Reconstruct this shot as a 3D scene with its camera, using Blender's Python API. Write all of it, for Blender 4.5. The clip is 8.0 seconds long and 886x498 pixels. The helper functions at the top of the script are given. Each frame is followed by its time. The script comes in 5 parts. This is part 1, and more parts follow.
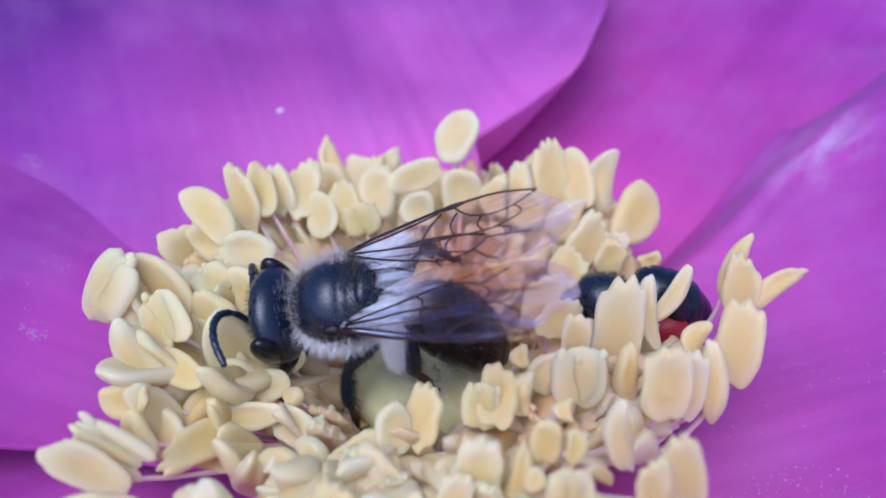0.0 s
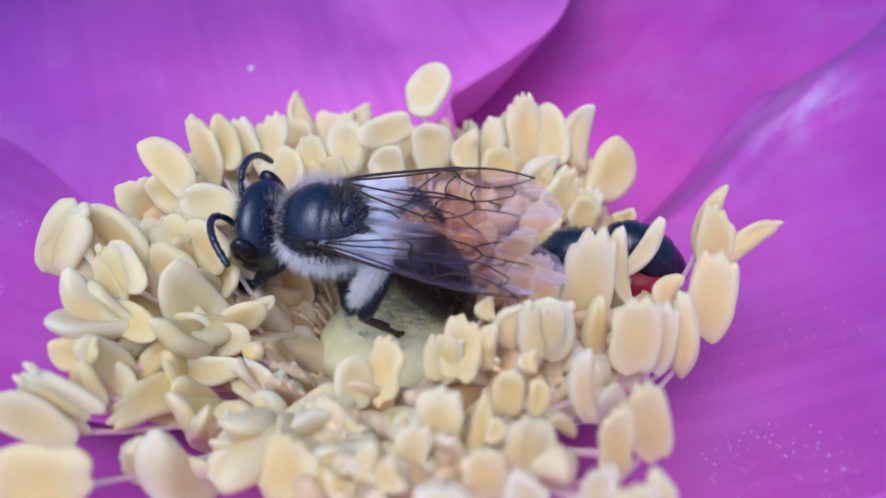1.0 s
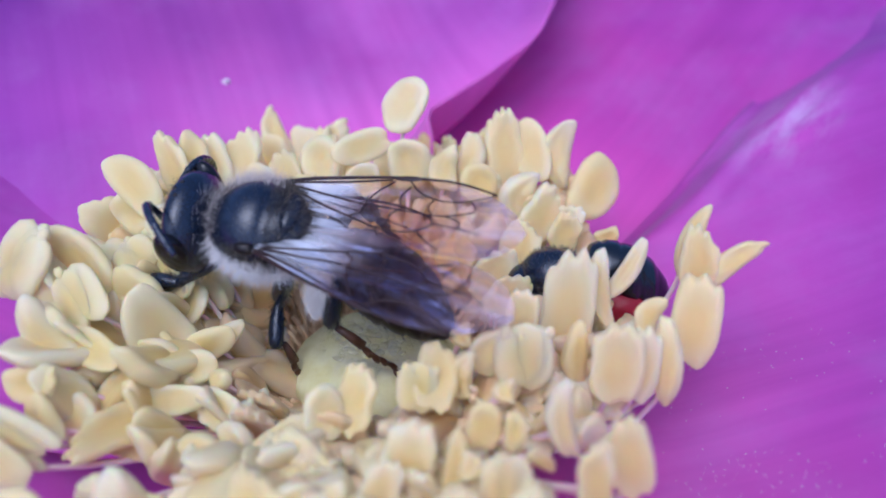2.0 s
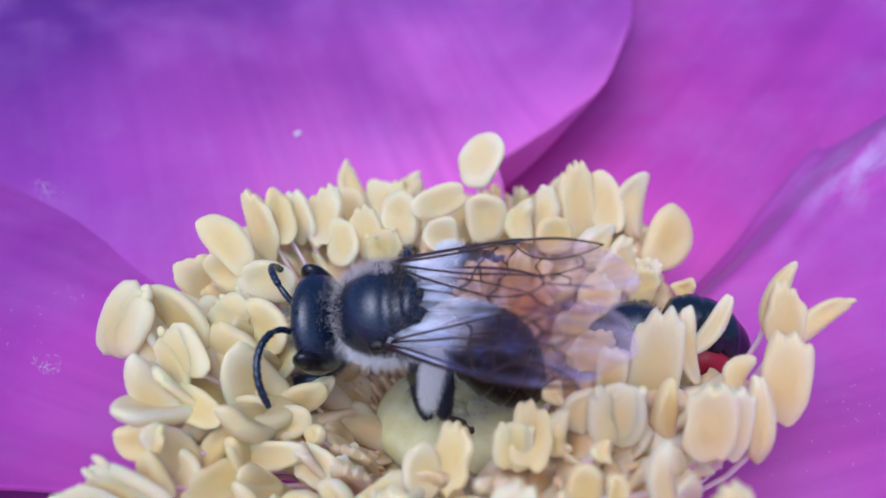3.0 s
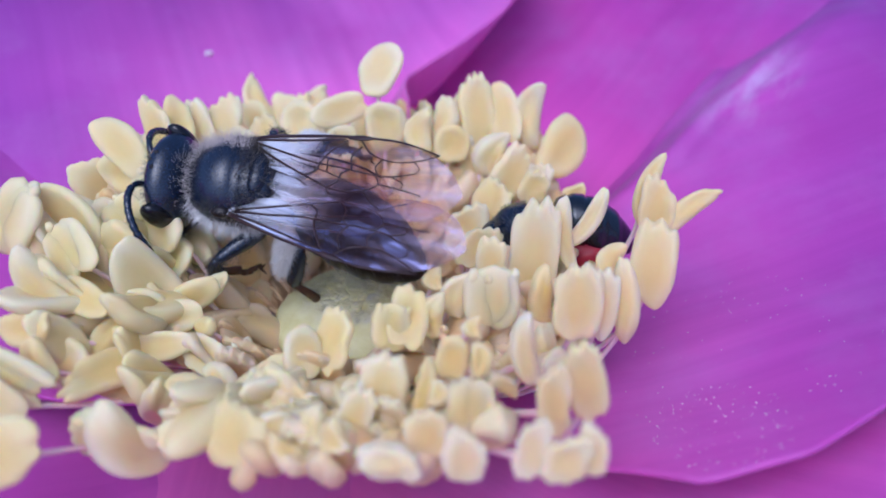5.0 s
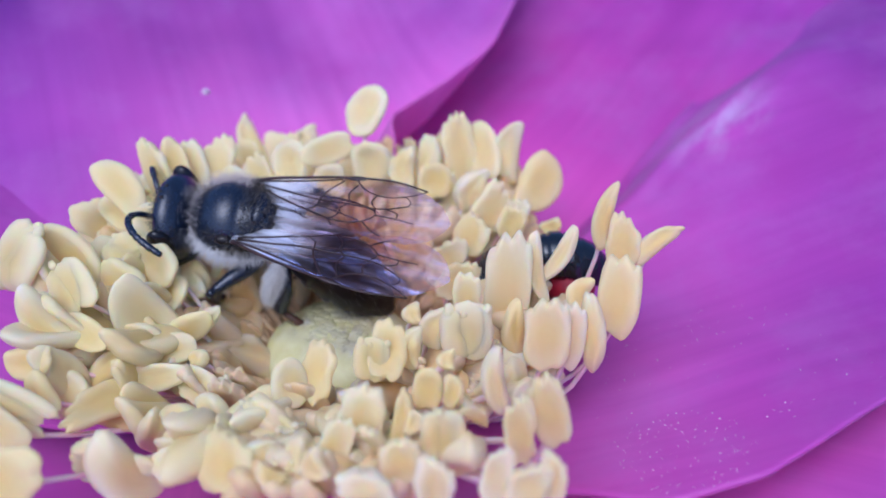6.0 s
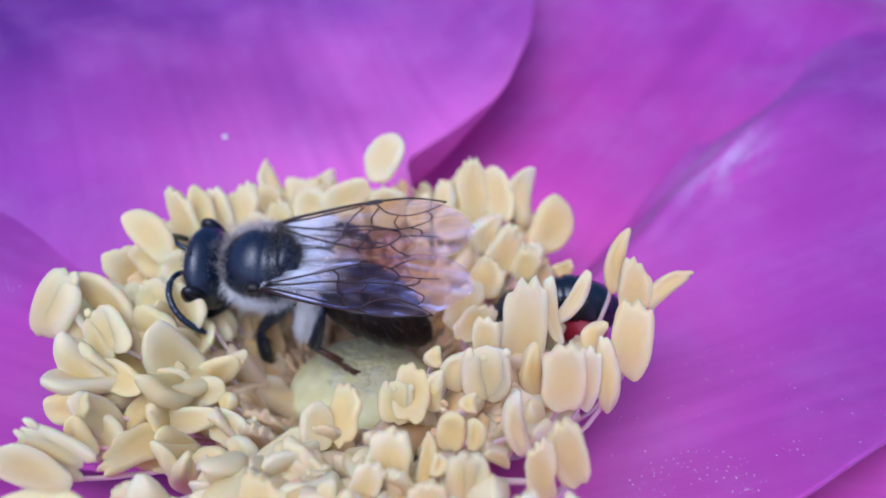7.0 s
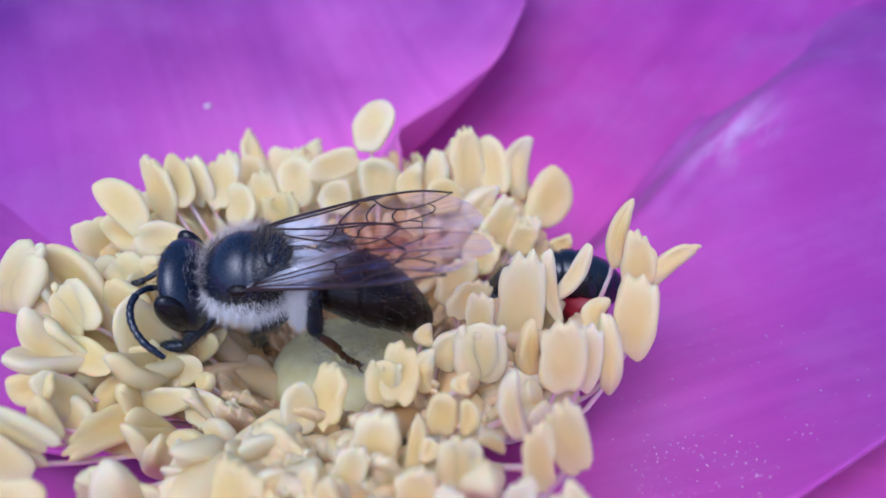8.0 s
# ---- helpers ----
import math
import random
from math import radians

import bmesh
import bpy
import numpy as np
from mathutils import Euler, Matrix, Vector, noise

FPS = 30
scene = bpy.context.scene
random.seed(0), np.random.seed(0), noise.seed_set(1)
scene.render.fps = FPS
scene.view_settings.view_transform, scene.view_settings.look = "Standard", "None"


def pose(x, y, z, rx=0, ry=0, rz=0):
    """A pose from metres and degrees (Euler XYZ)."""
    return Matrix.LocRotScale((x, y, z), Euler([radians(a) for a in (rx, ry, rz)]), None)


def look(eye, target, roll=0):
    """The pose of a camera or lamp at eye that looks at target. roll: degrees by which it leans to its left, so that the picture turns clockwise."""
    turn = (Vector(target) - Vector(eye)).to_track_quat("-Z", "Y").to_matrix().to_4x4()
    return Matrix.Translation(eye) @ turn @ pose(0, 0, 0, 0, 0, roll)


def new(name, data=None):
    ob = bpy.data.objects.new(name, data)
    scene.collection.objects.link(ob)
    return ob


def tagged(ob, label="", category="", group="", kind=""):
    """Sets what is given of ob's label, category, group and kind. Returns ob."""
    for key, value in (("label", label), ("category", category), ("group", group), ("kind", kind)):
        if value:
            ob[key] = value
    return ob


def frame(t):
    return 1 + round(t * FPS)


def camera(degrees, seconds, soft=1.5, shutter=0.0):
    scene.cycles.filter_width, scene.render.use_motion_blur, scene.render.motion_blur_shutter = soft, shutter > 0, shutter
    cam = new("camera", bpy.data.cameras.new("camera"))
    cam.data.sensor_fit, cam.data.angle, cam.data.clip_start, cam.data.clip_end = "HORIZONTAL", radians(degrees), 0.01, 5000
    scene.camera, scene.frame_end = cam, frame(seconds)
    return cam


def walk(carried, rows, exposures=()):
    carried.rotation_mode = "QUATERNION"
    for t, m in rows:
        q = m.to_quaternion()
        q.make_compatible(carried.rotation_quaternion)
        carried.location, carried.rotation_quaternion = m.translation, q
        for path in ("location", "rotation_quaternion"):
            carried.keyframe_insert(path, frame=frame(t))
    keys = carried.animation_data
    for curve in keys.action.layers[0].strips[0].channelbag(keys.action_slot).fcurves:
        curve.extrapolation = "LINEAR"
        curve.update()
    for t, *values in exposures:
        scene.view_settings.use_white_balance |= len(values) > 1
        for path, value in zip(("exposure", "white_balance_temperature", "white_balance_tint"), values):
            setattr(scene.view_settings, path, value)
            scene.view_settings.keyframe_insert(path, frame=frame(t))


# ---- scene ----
# One small black bee gathers pollen in an open rose; a second one is buried among the stamens.
# Lengths below are in millimetres and turned into metres by MM.
MM = 0.001
cam = camera(58.0, 8.0, soft=1.7)
# a wide-open lens held close: sharp on the bee, softer behind and before it
cam.data.dof.use_dof, cam.data.dof.focus_distance, cam.data.dof.aperture_fstop = True, 0.0315, 43.0
# seconds, eye (mm), pitch, yaw, roll
PATH = [
    (0.0, 0.04, -24.54, 19.49, -33.37, 0.13, -0.04),
    (0.5, 0.18, -24.26, 18.50, -33.93, 0.56, -0.23),
    (1.0, 1.05, -24.37, 17.95, -34.59, -0.55, 0.56),
    (1.2, 1.56, -24.25, 17.71, -34.76, -1.52, 1.07),
    (2.3, 1.49, -23.00, 17.96, -32.93, -1.54, 0.84),
    (2.5, 0.72, -22.99, 18.99, -31.62, -1.00, 0.18),
    (3.0, -0.53, -23.17, 19.25, -32.25, 1.15, -0.95),
    (3.5, 1.04, -24.36, 19.85, -31.95, -0.88, -0.34),
    (4.0, 2.84, -24.57, 19.02, -32.02, -2.02, 0.05),
    (4.5, 1.98, -25.58, 18.14, -33.52, -1.50, -0.07),
    (4.7, 2.12, -25.20, 17.19, -34.87, -2.24, 0.69),
    (5.8, 2.23, -26.28, 19.22, -34.41, -2.63, 0.58),
    (6.0, 3.05, -26.48, 19.24, -33.70, -2.14, 0.24),
    (6.5, 3.01, -26.61, 19.86, -32.77, -2.08, 0.03),
    (7.0, 2.33, -27.15, 20.75, -31.95, -1.96, -0.29),
    (7.5, 2.18, -25.69, 19.62, -32.62, -1.03, -0.52),
    (8.0, 2.47, -25.65, 19.25, -33.14, -2.47, 0.17),
]
walk(cam, [(t, pose(x * MM, y * MM, z * MM, 90 + p, 0, w) @ pose(0, 0, 0, 0, 0, r)) for t, x, y, z, p, w, r in PATH],
     exposures=((0.0, -0.47, 5000, 14), (8.0, -0.47, 5000, 14)))

# ---- light: bright, thinly veiled sky ----
world = bpy.data.worlds.new("sky")
scene.world = world
world.use_nodes = True
wn = world.node_tree.nodes
sky = wn.new("ShaderNodeTexSky")
sky.sky_type = "NISHITA"
sky.sun_disc = False
SUN_EL, SUN_AZ = 60.0, -158.0
sky.sun_elevation, sky.sun_rotation = radians(SUN_EL), radians(SUN_AZ)
sky.air_density, sky.dust_density = 0.4, 3.0
wn["Background"].inputs["Strength"].default_value = 0.32
world.node_tree.links.new(sky.outputs[0], wn["Background"].inputs["Color"])
sun = new("sun", bpy.data.lights.new("sun", "SUN"))
sun.data.energy, sun.data.angle, sun.data.color = 1.0, radians(60), (1.0, 0.975, 1.0)
_d = Vector((math.sin(radians(SUN_AZ)) * math.cos(radians(SUN_EL)), math.cos(radians(SUN_AZ)) * math.cos(radians(SUN_EL)), math.sin(radians(SUN_EL))))
sun.matrix_world = look(_d, (0, 0, 0))


# ---- materials ----
def material(name, build):
    m = bpy.data.materials.new(name)
    m.use_nodes = True
    nt = m.node_tree
    bsdf = nt.nodes["Principled BSDF"]
    build(nt, bsdf)
    return m


def node(nt, kind, **values):
    n = nt.nodes.new(kind)
    for k, v in values.items():
        n.inputs[k.replace("_", " ")].default_value = v
    return n


def noise_tex(nt, scale, detail=3.0, rough=0.55):
    c = nt.nodes.new("ShaderNodeTexCoord")
    n = node(nt, "ShaderNodeTexNoise", Scale=scale, Detail=detail, Roughness=rough)
    nt.links.new(c.outputs["Object"], n.inputs["Vector"])
    return n


def ramp(nt, src, stops):
    r = nt.nodes.new("ShaderNodeValToRGB")
    e = r.color_ramp.elements
    while len(e) < len(stops):
        e.new(0.5)
    for i, (p, c) in enumerate(stops):
        e[i].position, e[i].color = p, (*c, 1)
    nt.links.new(src, r.inputs["Fac"])
    return r


def bump(nt, bsdf, src, strength, distance):
    b = node(nt, "ShaderNodeBump", Strength=strength, Distance=distance)
    nt.links.new(src, b.inputs["Height"])
    nt.links.new(b.outputs["Normal"], bsdf.inputs["Normal"])
    return b


def petal_look(nt, b, crease_glints=False, low=(0.7, 0.115, 0.64), high=(0.85, 0.19, 0.83), rim=(0.36, 0.3, 0.55), flank=None):
    # silky violet-pink, paler and rosier in broad patches, fine veins along the petal
    n1 = noise_tex(nt, 90, 2)
    r = ramp(nt, n1.outputs["Fac"], [(0.3, low), (0.7, high)])
    c = nt.nodes.new("ShaderNodeTexCoord")
    mp = nt.nodes.new("ShaderNodeMapping")
    mp.inputs["Scale"].default_value = (40, 1100, 60)
    nt.links.new(c.outputs["Object"], mp.inputs["Vector"])
    v = node(nt, "ShaderNodeTexNoise", Scale=1.0, Detail=4.0, Roughness=0.6)
    nt.links.new(mp.outputs[0], v.inputs["Vector"])
    mix = nt.nodes.new("ShaderNodeMixRGB")
    mix.blend_type = "MULTIPLY"
    mix.inputs["Fac"].default_value = 0.65
    vr = ramp(nt, v.outputs["Fac"], [(0.3, (0.72, 0.62, 0.78)), (0.65, (1, 1, 1))])
    # rosier at the foot, violet towards the outer margin, with vignette darkening painted in
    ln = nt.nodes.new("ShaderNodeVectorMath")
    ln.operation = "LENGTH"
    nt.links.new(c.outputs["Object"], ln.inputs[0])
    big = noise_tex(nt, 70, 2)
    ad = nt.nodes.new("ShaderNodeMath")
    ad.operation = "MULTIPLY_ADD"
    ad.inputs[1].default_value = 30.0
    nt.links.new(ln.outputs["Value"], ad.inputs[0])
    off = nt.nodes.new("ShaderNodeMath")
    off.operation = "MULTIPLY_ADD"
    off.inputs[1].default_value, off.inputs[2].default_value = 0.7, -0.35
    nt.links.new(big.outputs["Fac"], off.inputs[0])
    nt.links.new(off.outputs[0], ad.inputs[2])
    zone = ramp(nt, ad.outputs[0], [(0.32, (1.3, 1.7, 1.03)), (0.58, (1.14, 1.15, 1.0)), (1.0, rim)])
    tone = nt.nodes.new("ShaderNodeMixRGB")
    tone.blend_type = "MULTIPLY"
    tone.inputs["Fac"].default_value = 1.0
    if flank:
        # one side of the petal turns violet, its dimness put into the colour
        sy = nt.nodes.new("ShaderNodeSeparateXYZ")
        nt.links.new(c.outputs["Object"], sy.inputs[0])
        mr = nt.nodes.new("ShaderNodeMapRange")
        mr.interpolation_type = "SMOOTHSTEP"
        mr.inputs["From Min"].default_value, mr.inputs["From Max"].default_value = -0.002, 0.017
        nt.links.new(sy.outputs["Y"], mr.inputs["Value"])
        fm = nt.nodes.new("ShaderNodeMixRGB")
        fm.inputs["Color2"].default_value = (*flank, 1)
        nt.links.new(mr.outputs[0], fm.inputs["Fac"])
        nt.links.new(r.outputs[0], fm.inputs["Color1"])
        r = fm
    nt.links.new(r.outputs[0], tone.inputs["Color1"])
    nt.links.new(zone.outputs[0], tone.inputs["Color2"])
    nt.links.new(tone.outputs[0], mix.inputs["Color1"])
    nt.links.new(vr.outputs[0], mix.inputs["Color2"])
    # pale lilac patches paint a whitish sheen into the colour
    n3 = noise_tex(nt, 210, 5, 0.65)
    sheen_patch = ramp(nt, n3.outputs["Fac"], [(0.45, (0, 0, 0)), (0.85, (0.5, 0.5, 0.5))])
    pale = nt.nodes.new("ShaderNodeMixRGB")
    pale.inputs["Color2"].default_value = (0.72, 0.3, 0.82, 1)
    nt.links.new(sheen_patch.outputs[0], pale.inputs["Fac"])
    nt.links.new(mix.outputs[0], pale.inputs["Color1"])
    last = pale
    if crease_glints:
        # pale highlights of the crease, painted on as streaks along its folds
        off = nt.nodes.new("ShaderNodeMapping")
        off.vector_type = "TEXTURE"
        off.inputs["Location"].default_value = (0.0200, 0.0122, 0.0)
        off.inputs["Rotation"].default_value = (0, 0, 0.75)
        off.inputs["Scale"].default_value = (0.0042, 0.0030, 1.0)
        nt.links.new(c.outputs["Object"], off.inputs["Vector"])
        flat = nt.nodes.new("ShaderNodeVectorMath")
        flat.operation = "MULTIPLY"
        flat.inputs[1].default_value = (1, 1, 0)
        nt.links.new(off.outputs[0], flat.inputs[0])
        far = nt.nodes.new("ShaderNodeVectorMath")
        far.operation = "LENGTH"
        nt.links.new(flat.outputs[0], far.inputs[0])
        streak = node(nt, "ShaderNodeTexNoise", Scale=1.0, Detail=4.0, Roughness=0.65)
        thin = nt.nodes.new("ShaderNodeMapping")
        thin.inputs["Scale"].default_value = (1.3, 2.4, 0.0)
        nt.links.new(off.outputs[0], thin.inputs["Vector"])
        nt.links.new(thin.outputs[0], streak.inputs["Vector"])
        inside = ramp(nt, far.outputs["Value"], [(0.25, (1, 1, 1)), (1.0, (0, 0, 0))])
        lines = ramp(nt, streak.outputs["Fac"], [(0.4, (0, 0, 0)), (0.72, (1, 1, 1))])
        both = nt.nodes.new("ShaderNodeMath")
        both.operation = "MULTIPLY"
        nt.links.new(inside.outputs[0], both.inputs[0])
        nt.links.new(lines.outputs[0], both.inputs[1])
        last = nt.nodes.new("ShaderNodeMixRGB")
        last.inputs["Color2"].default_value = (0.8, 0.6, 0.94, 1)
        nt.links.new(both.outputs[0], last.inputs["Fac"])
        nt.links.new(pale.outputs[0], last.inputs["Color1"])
    nt.links.new(last.outputs[0], b.inputs["Base Color"])
    b.inputs["Roughness"].default_value = 0.5
    b.inputs["Sheen Weight"].default_value = 0.35
    b.inputs["Sheen Roughness"].default_value = 0.4
    b.inputs["Sheen Tint"].default_value = (0.8, 0.75, 1.0, 1)
    bump(nt, b, v.outputs["Fac"], 0.35, 0.0001)
    tr = nt.nodes.new("ShaderNodeBsdfTranslucent")
    tr.inputs["Color"].default_value = (0.8, 0.04, 0.5, 1)
    ms = nt.nodes.new("ShaderNodeMixShader")
    ms.inputs[0].default_value = 0.4
    out = nt.nodes["Material Output"]
    nt.links.new(b.outputs[0], ms.inputs[1])
    nt.links.new(tr.outputs[0], ms.inputs[2])
    nt.links.new(ms.outputs[0], out.inputs["Surface"])


def glow_through(nt, b, colour, part_of):
    """Lets light pass through thin walls in the given colour."""
    tr = nt.nodes.new("ShaderNodeBsdfTranslucent")
    tr.inputs["Color"].default_value = colour
    ms = nt.nodes.new("ShaderNodeMixShader")
    ms.inputs[0].default_value = part_of
    nt.links.new(b.outputs[0], ms.inputs[1])
    nt.links.new(tr.outputs[0], ms.inputs[2])
    nt.links.new(ms.outputs[0], nt.nodes["Material Output"].inputs["Surface"])


def anther_look(nt, b, tones=((0.85, 0.72, 0.37), (0.87, 0.765, 0.45), (0.88, 0.8, 0.54)), loose=True):
    # pale butter-yellow, each a little different, smooth and waxy; loose: sacs that are objects of their own
    info = nt.nodes.new("ShaderNodeObjectInfo" if loose else "ShaderNodeNewGeometry")
    r = ramp(nt, info.outputs["Random" if loose else "Random Per Island"], [(0.0, tones[0]), (0.5, tones[1]), (1.0, tones[2])])
    where = nt.nodes.new("ShaderNodeSeparateXYZ")
    nt.links.new((info.outputs["Location"] if loose else info.outputs["Position"]), where.inputs[0])
    span = nt.nodes.new("ShaderNodeMapRange")
    span.inputs["From Min"].default_value, span.inputs["From Max"].default_value = -0.009, 0.008
    nt.links.new(where.outputs["X"], span.inputs["Value"])
    # greener on the one side of the ring, peachier on the other
    hue = ramp(nt, span.outputs[0], [(0.0, (1.0, 1.01, 0.97)), (1.0, (1.01, 0.99, 1.01))])
    side = nt.nodes.new("ShaderNodeMixRGB")
    side.blend_type = "MULTIPLY"
    side.inputs["Fac"].default_value = 1.0
    nt.links.new(r.outputs[0], side.inputs["Color1"])
    nt.links.new(hue.outputs[0], side.inputs["Color2"])
    r = side
    n = noise_tex(nt, 2600, 4)
    t = ramp(nt, n.outputs["Fac"], [(0.3, (0.97, 0.92, 0.8)), (0.68, (1.0, 1.0, 1.0))])
    mix = nt.nodes.new("ShaderNodeMixRGB")
    mix.blend_type = "MULTIPLY"
    mix.inputs["Fac"].default_value = 0.8
    nt.links.new(r.outputs[0], mix.inputs["Color1"])
    nt.links.new(t.outputs[0], mix.inputs["Color2"])
    last = mix
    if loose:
        # the opened edges are paler, the hollow face yellower, with rim light painted in
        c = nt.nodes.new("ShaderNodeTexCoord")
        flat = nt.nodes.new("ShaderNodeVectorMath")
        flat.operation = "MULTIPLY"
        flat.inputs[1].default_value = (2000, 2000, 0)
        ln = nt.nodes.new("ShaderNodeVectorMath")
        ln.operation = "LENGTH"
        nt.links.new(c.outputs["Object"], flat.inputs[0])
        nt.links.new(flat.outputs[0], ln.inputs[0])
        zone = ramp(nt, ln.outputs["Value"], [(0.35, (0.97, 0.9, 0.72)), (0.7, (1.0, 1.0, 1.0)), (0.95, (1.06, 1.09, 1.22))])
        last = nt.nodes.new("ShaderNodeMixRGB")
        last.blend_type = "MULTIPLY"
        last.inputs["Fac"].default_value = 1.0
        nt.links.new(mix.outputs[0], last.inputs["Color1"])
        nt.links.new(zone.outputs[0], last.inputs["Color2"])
    nt.links.new(last.outputs[0], b.inputs["Base Color"])
    b.inputs["Roughness"].default_value = 0.5
    b.inputs["Subsurface Weight"].default_value = 0.6
    b.inputs["Subsurface Radius"].default_value = (1.0, 0.7, 0.32)
    b.inputs["Subsurface Scale"].default_value = 0.0001
    b.inputs["Sheen Weight"].default_value = 0.12
    grain = noise_tex(nt, 7000, 3)
    bump(nt, b, grain.outputs["Fac"], 0.2, 0.00004)
    b.inputs["Specular IOR Level"].default_value = 0.3
    glow_through(nt, b, (1.0, 0.88, 0.52, 1), 0.3)


def inner_anther_look(nt, b):
    # the inner ring is more golden, partly its amber shade put into the colour
    anther_look(nt, b, ((0.83, 0.61, 0.33), (0.85, 0.67, 0.41), (0.86, 0.73, 0.49)))


def filament_look(nt, b):
    n = noise_tex(nt, 400, 2)
    r = ramp(nt, n.outputs["Fac"], [(0.3, (0.88, 0.56, 0.58)), (0.7, (0.92, 0.76, 0.7))])
    nt.links.new(r.outputs[0], b.inputs["Base Color"])
    b.inputs["Roughness"].default_value = 0.45
    b.inputs["Subsurface Weight"].default_value = 0.3
    b.inputs["Subsurface Scale"].default_value = 0.0003


def pale_filament_look(nt, b):
    chitin((0.9, 0.68, 0.37), (0.94, 0.77, 0.48), 0.5, 400.0, 0.1)(nt, b)
    glow_through(nt, b, (0.97, 0.67, 0.36, 1), 0.35)


def stigma_look(nt, b):
    n = noise_tex(nt, 1500, 4)
    r = ramp(nt, n.outputs["Fac"], [(0.3, (0.64, 0.59, 0.27)), (0.7, (0.74, 0.71, 0.4))])
    nt.links.new(r.outputs[0], b.inputs["Base Color"])
    b.inputs["Roughness"].default_value = 0.6
    b.inputs["Subsurface Weight"].default_value = 0.7
    b.inputs["Subsurface Radius"].default_value = (0.8, 0.8, 0.35)
    b.inputs["Subsurface Scale"].default_value = 0.00012
    bump(nt, b, n.outputs["Fac"], 0.3, 0.00006)


def chitin(lo, hi, rough, scale=900.0, bumpy=0.3, gloss=0.4):
    def build(nt, b):
        n = noise_tex(nt, scale, 4)
        r = ramp(nt, n.outputs["Fac"], [(0.35, lo), (0.7, hi)])
        nt.links.new(r.outputs[0], b.inputs["Base Color"])
        b.inputs["Roughness"].default_value = rough
        b.inputs["Specular IOR Level"].default_value = gloss
        bump(nt, b, n.outputs["Fac"], bumpy, 0.00005)
    return build


def hair_look(colour, rough=0.5):
    def build(nt, b):
        n = nt.nodes.new("ShaderNodeNewGeometry")
        r = ramp(nt, n.outputs["Random Per Island"], [(0, tuple(v * 0.7 for v in colour)), (1, colour)])
        nt.links.new(r.outputs[0], b.inputs["Base Color"])
        b.inputs["Roughness"].default_value = rough
    return build


def wing_look(nt, b, gloss=1.0):
    # membrane: milky near the base with reflected sky painted into the white, clear and faintly amber further out, with
    # a cool gloss on its crumpled facets
    c = nt.nodes.new("ShaderNodeTexCoord")
    sx = nt.nodes.new("ShaderNodeSeparateXYZ")
    nt.links.new(c.outputs["Object"], sx.inputs[0])
    mr = nt.nodes.new("ShaderNodeMapRange")
    mr.inputs["From Min"].default_value, mr.inputs["From Max"].default_value = 0.0, 0.0093
    # the milky zone ends in an uneven line
    edge = noise_tex(nt, 420, 3)
    ad = nt.nodes.new("ShaderNodeMath")
    ad.operation = "MULTIPLY_ADD"
    ad.inputs[1].default_value, ad.inputs[2].default_value = 0.003, 0.0
    nt.links.new(edge.outputs["Fac"], ad.inputs[0])
    sub = nt.nodes.new("ShaderNodeMath")
    sub.operation = "ADD"
    nt.links.new(sx.outputs["X"], sub.inputs[0])
    nt.links.new(ad.outputs[0], sub.inputs[1])
    off = nt.nodes.new("ShaderNodeMath")
    off.operation = "SUBTRACT"
    off.inputs[1].default_value = 0.0015
    nt.links.new(sub.outputs[0], off.inputs[0])
    nt.links.new(off.outputs[0], mr.inputs["Value"])
    share = ramp(nt, mr.outputs[0], [(0.0, (0.36, 0.36, 0.36)), (0.18, (0.3, 0.3, 0.3)), (0.34, (0.1, 0.1, 0.1)), (0.42, (0.02, 0.02, 0.02)), (0.6, (0.03, 0.03, 0.03)), (0.8, (0.1, 0.1, 0.1)), (1.0, (0.2, 0.2, 0.2))])
    tint = ramp(nt, mr.outputs[0], [(0.0, (0.84, 0.85, 0.88)), (0.3, (0.8, 0.83, 0.92)), (0.5, (0.3, 0.2, 0.22)), (0.68, (0.4, 0.28, 0.31)), (1.0, (0.78, 0.62, 0.64))])
    nt.links.new(tint.outputs[0], b.inputs["Base Color"])
    b.inputs["Roughness"].default_value = 0.35
    clear = ramp(nt, mr.outputs[0], [(0.0, (0.98, 0.97, 0.97)), (0.35, (0.96, 0.9, 0.88)), (0.6, (0.9, 0.81, 0.82)), (1.0, (0.95, 0.89, 0.91))])
    tp = nt.nodes.new("ShaderNodeBsdfTransparent")
    nt.links.new(clear.outputs[0], tp.inputs["Color"])
    ms = nt.nodes.new("ShaderNodeMixShader")
    # silvery reflections, painted as streaks along the membrane
    mp = nt.nodes.new("ShaderNodeMapping")
    mp.inputs["Scale"].default_value = (120, 1500, 100)
    nt.links.new(c.outputs["Object"], mp.inputs["Vector"])
    st = node(nt, "ShaderNodeTexNoise", Scale=1.0, Detail=3.0, Roughness=0.6)
    nt.links.new(mp.outputs[0], st.inputs["Vector"])
    sr = ramp(nt, st.outputs["Fac"], [(0.42, (0.4, 0.4, 0.4)), (0.58, (1.5, 1.5, 1.5))])
    mul = nt.nodes.new("ShaderNodeMath")
    mul.operation = "MULTIPLY"
    nt.links.new(share.outputs[0], mul.inputs[0])
    nt.links.new(sr.outputs[0], mul.inputs[1])
    nt.links.new(mul.outputs[0], ms.inputs[0])
    nt.links.new(tp.outputs[0], ms.inputs[1])
    nt.links.new(b.outputs[0], ms.inputs[2])
    # facets between the folds, each with its own gloss
    mq = nt.nodes.new("ShaderNodeMapping")
    mq.inputs["Scale"].default_value = (650, 2600, 100)
    mq.inputs["Rotation"].default_value = (0, 0, 0.3)
    warp = noise_tex(nt, 700, 2)
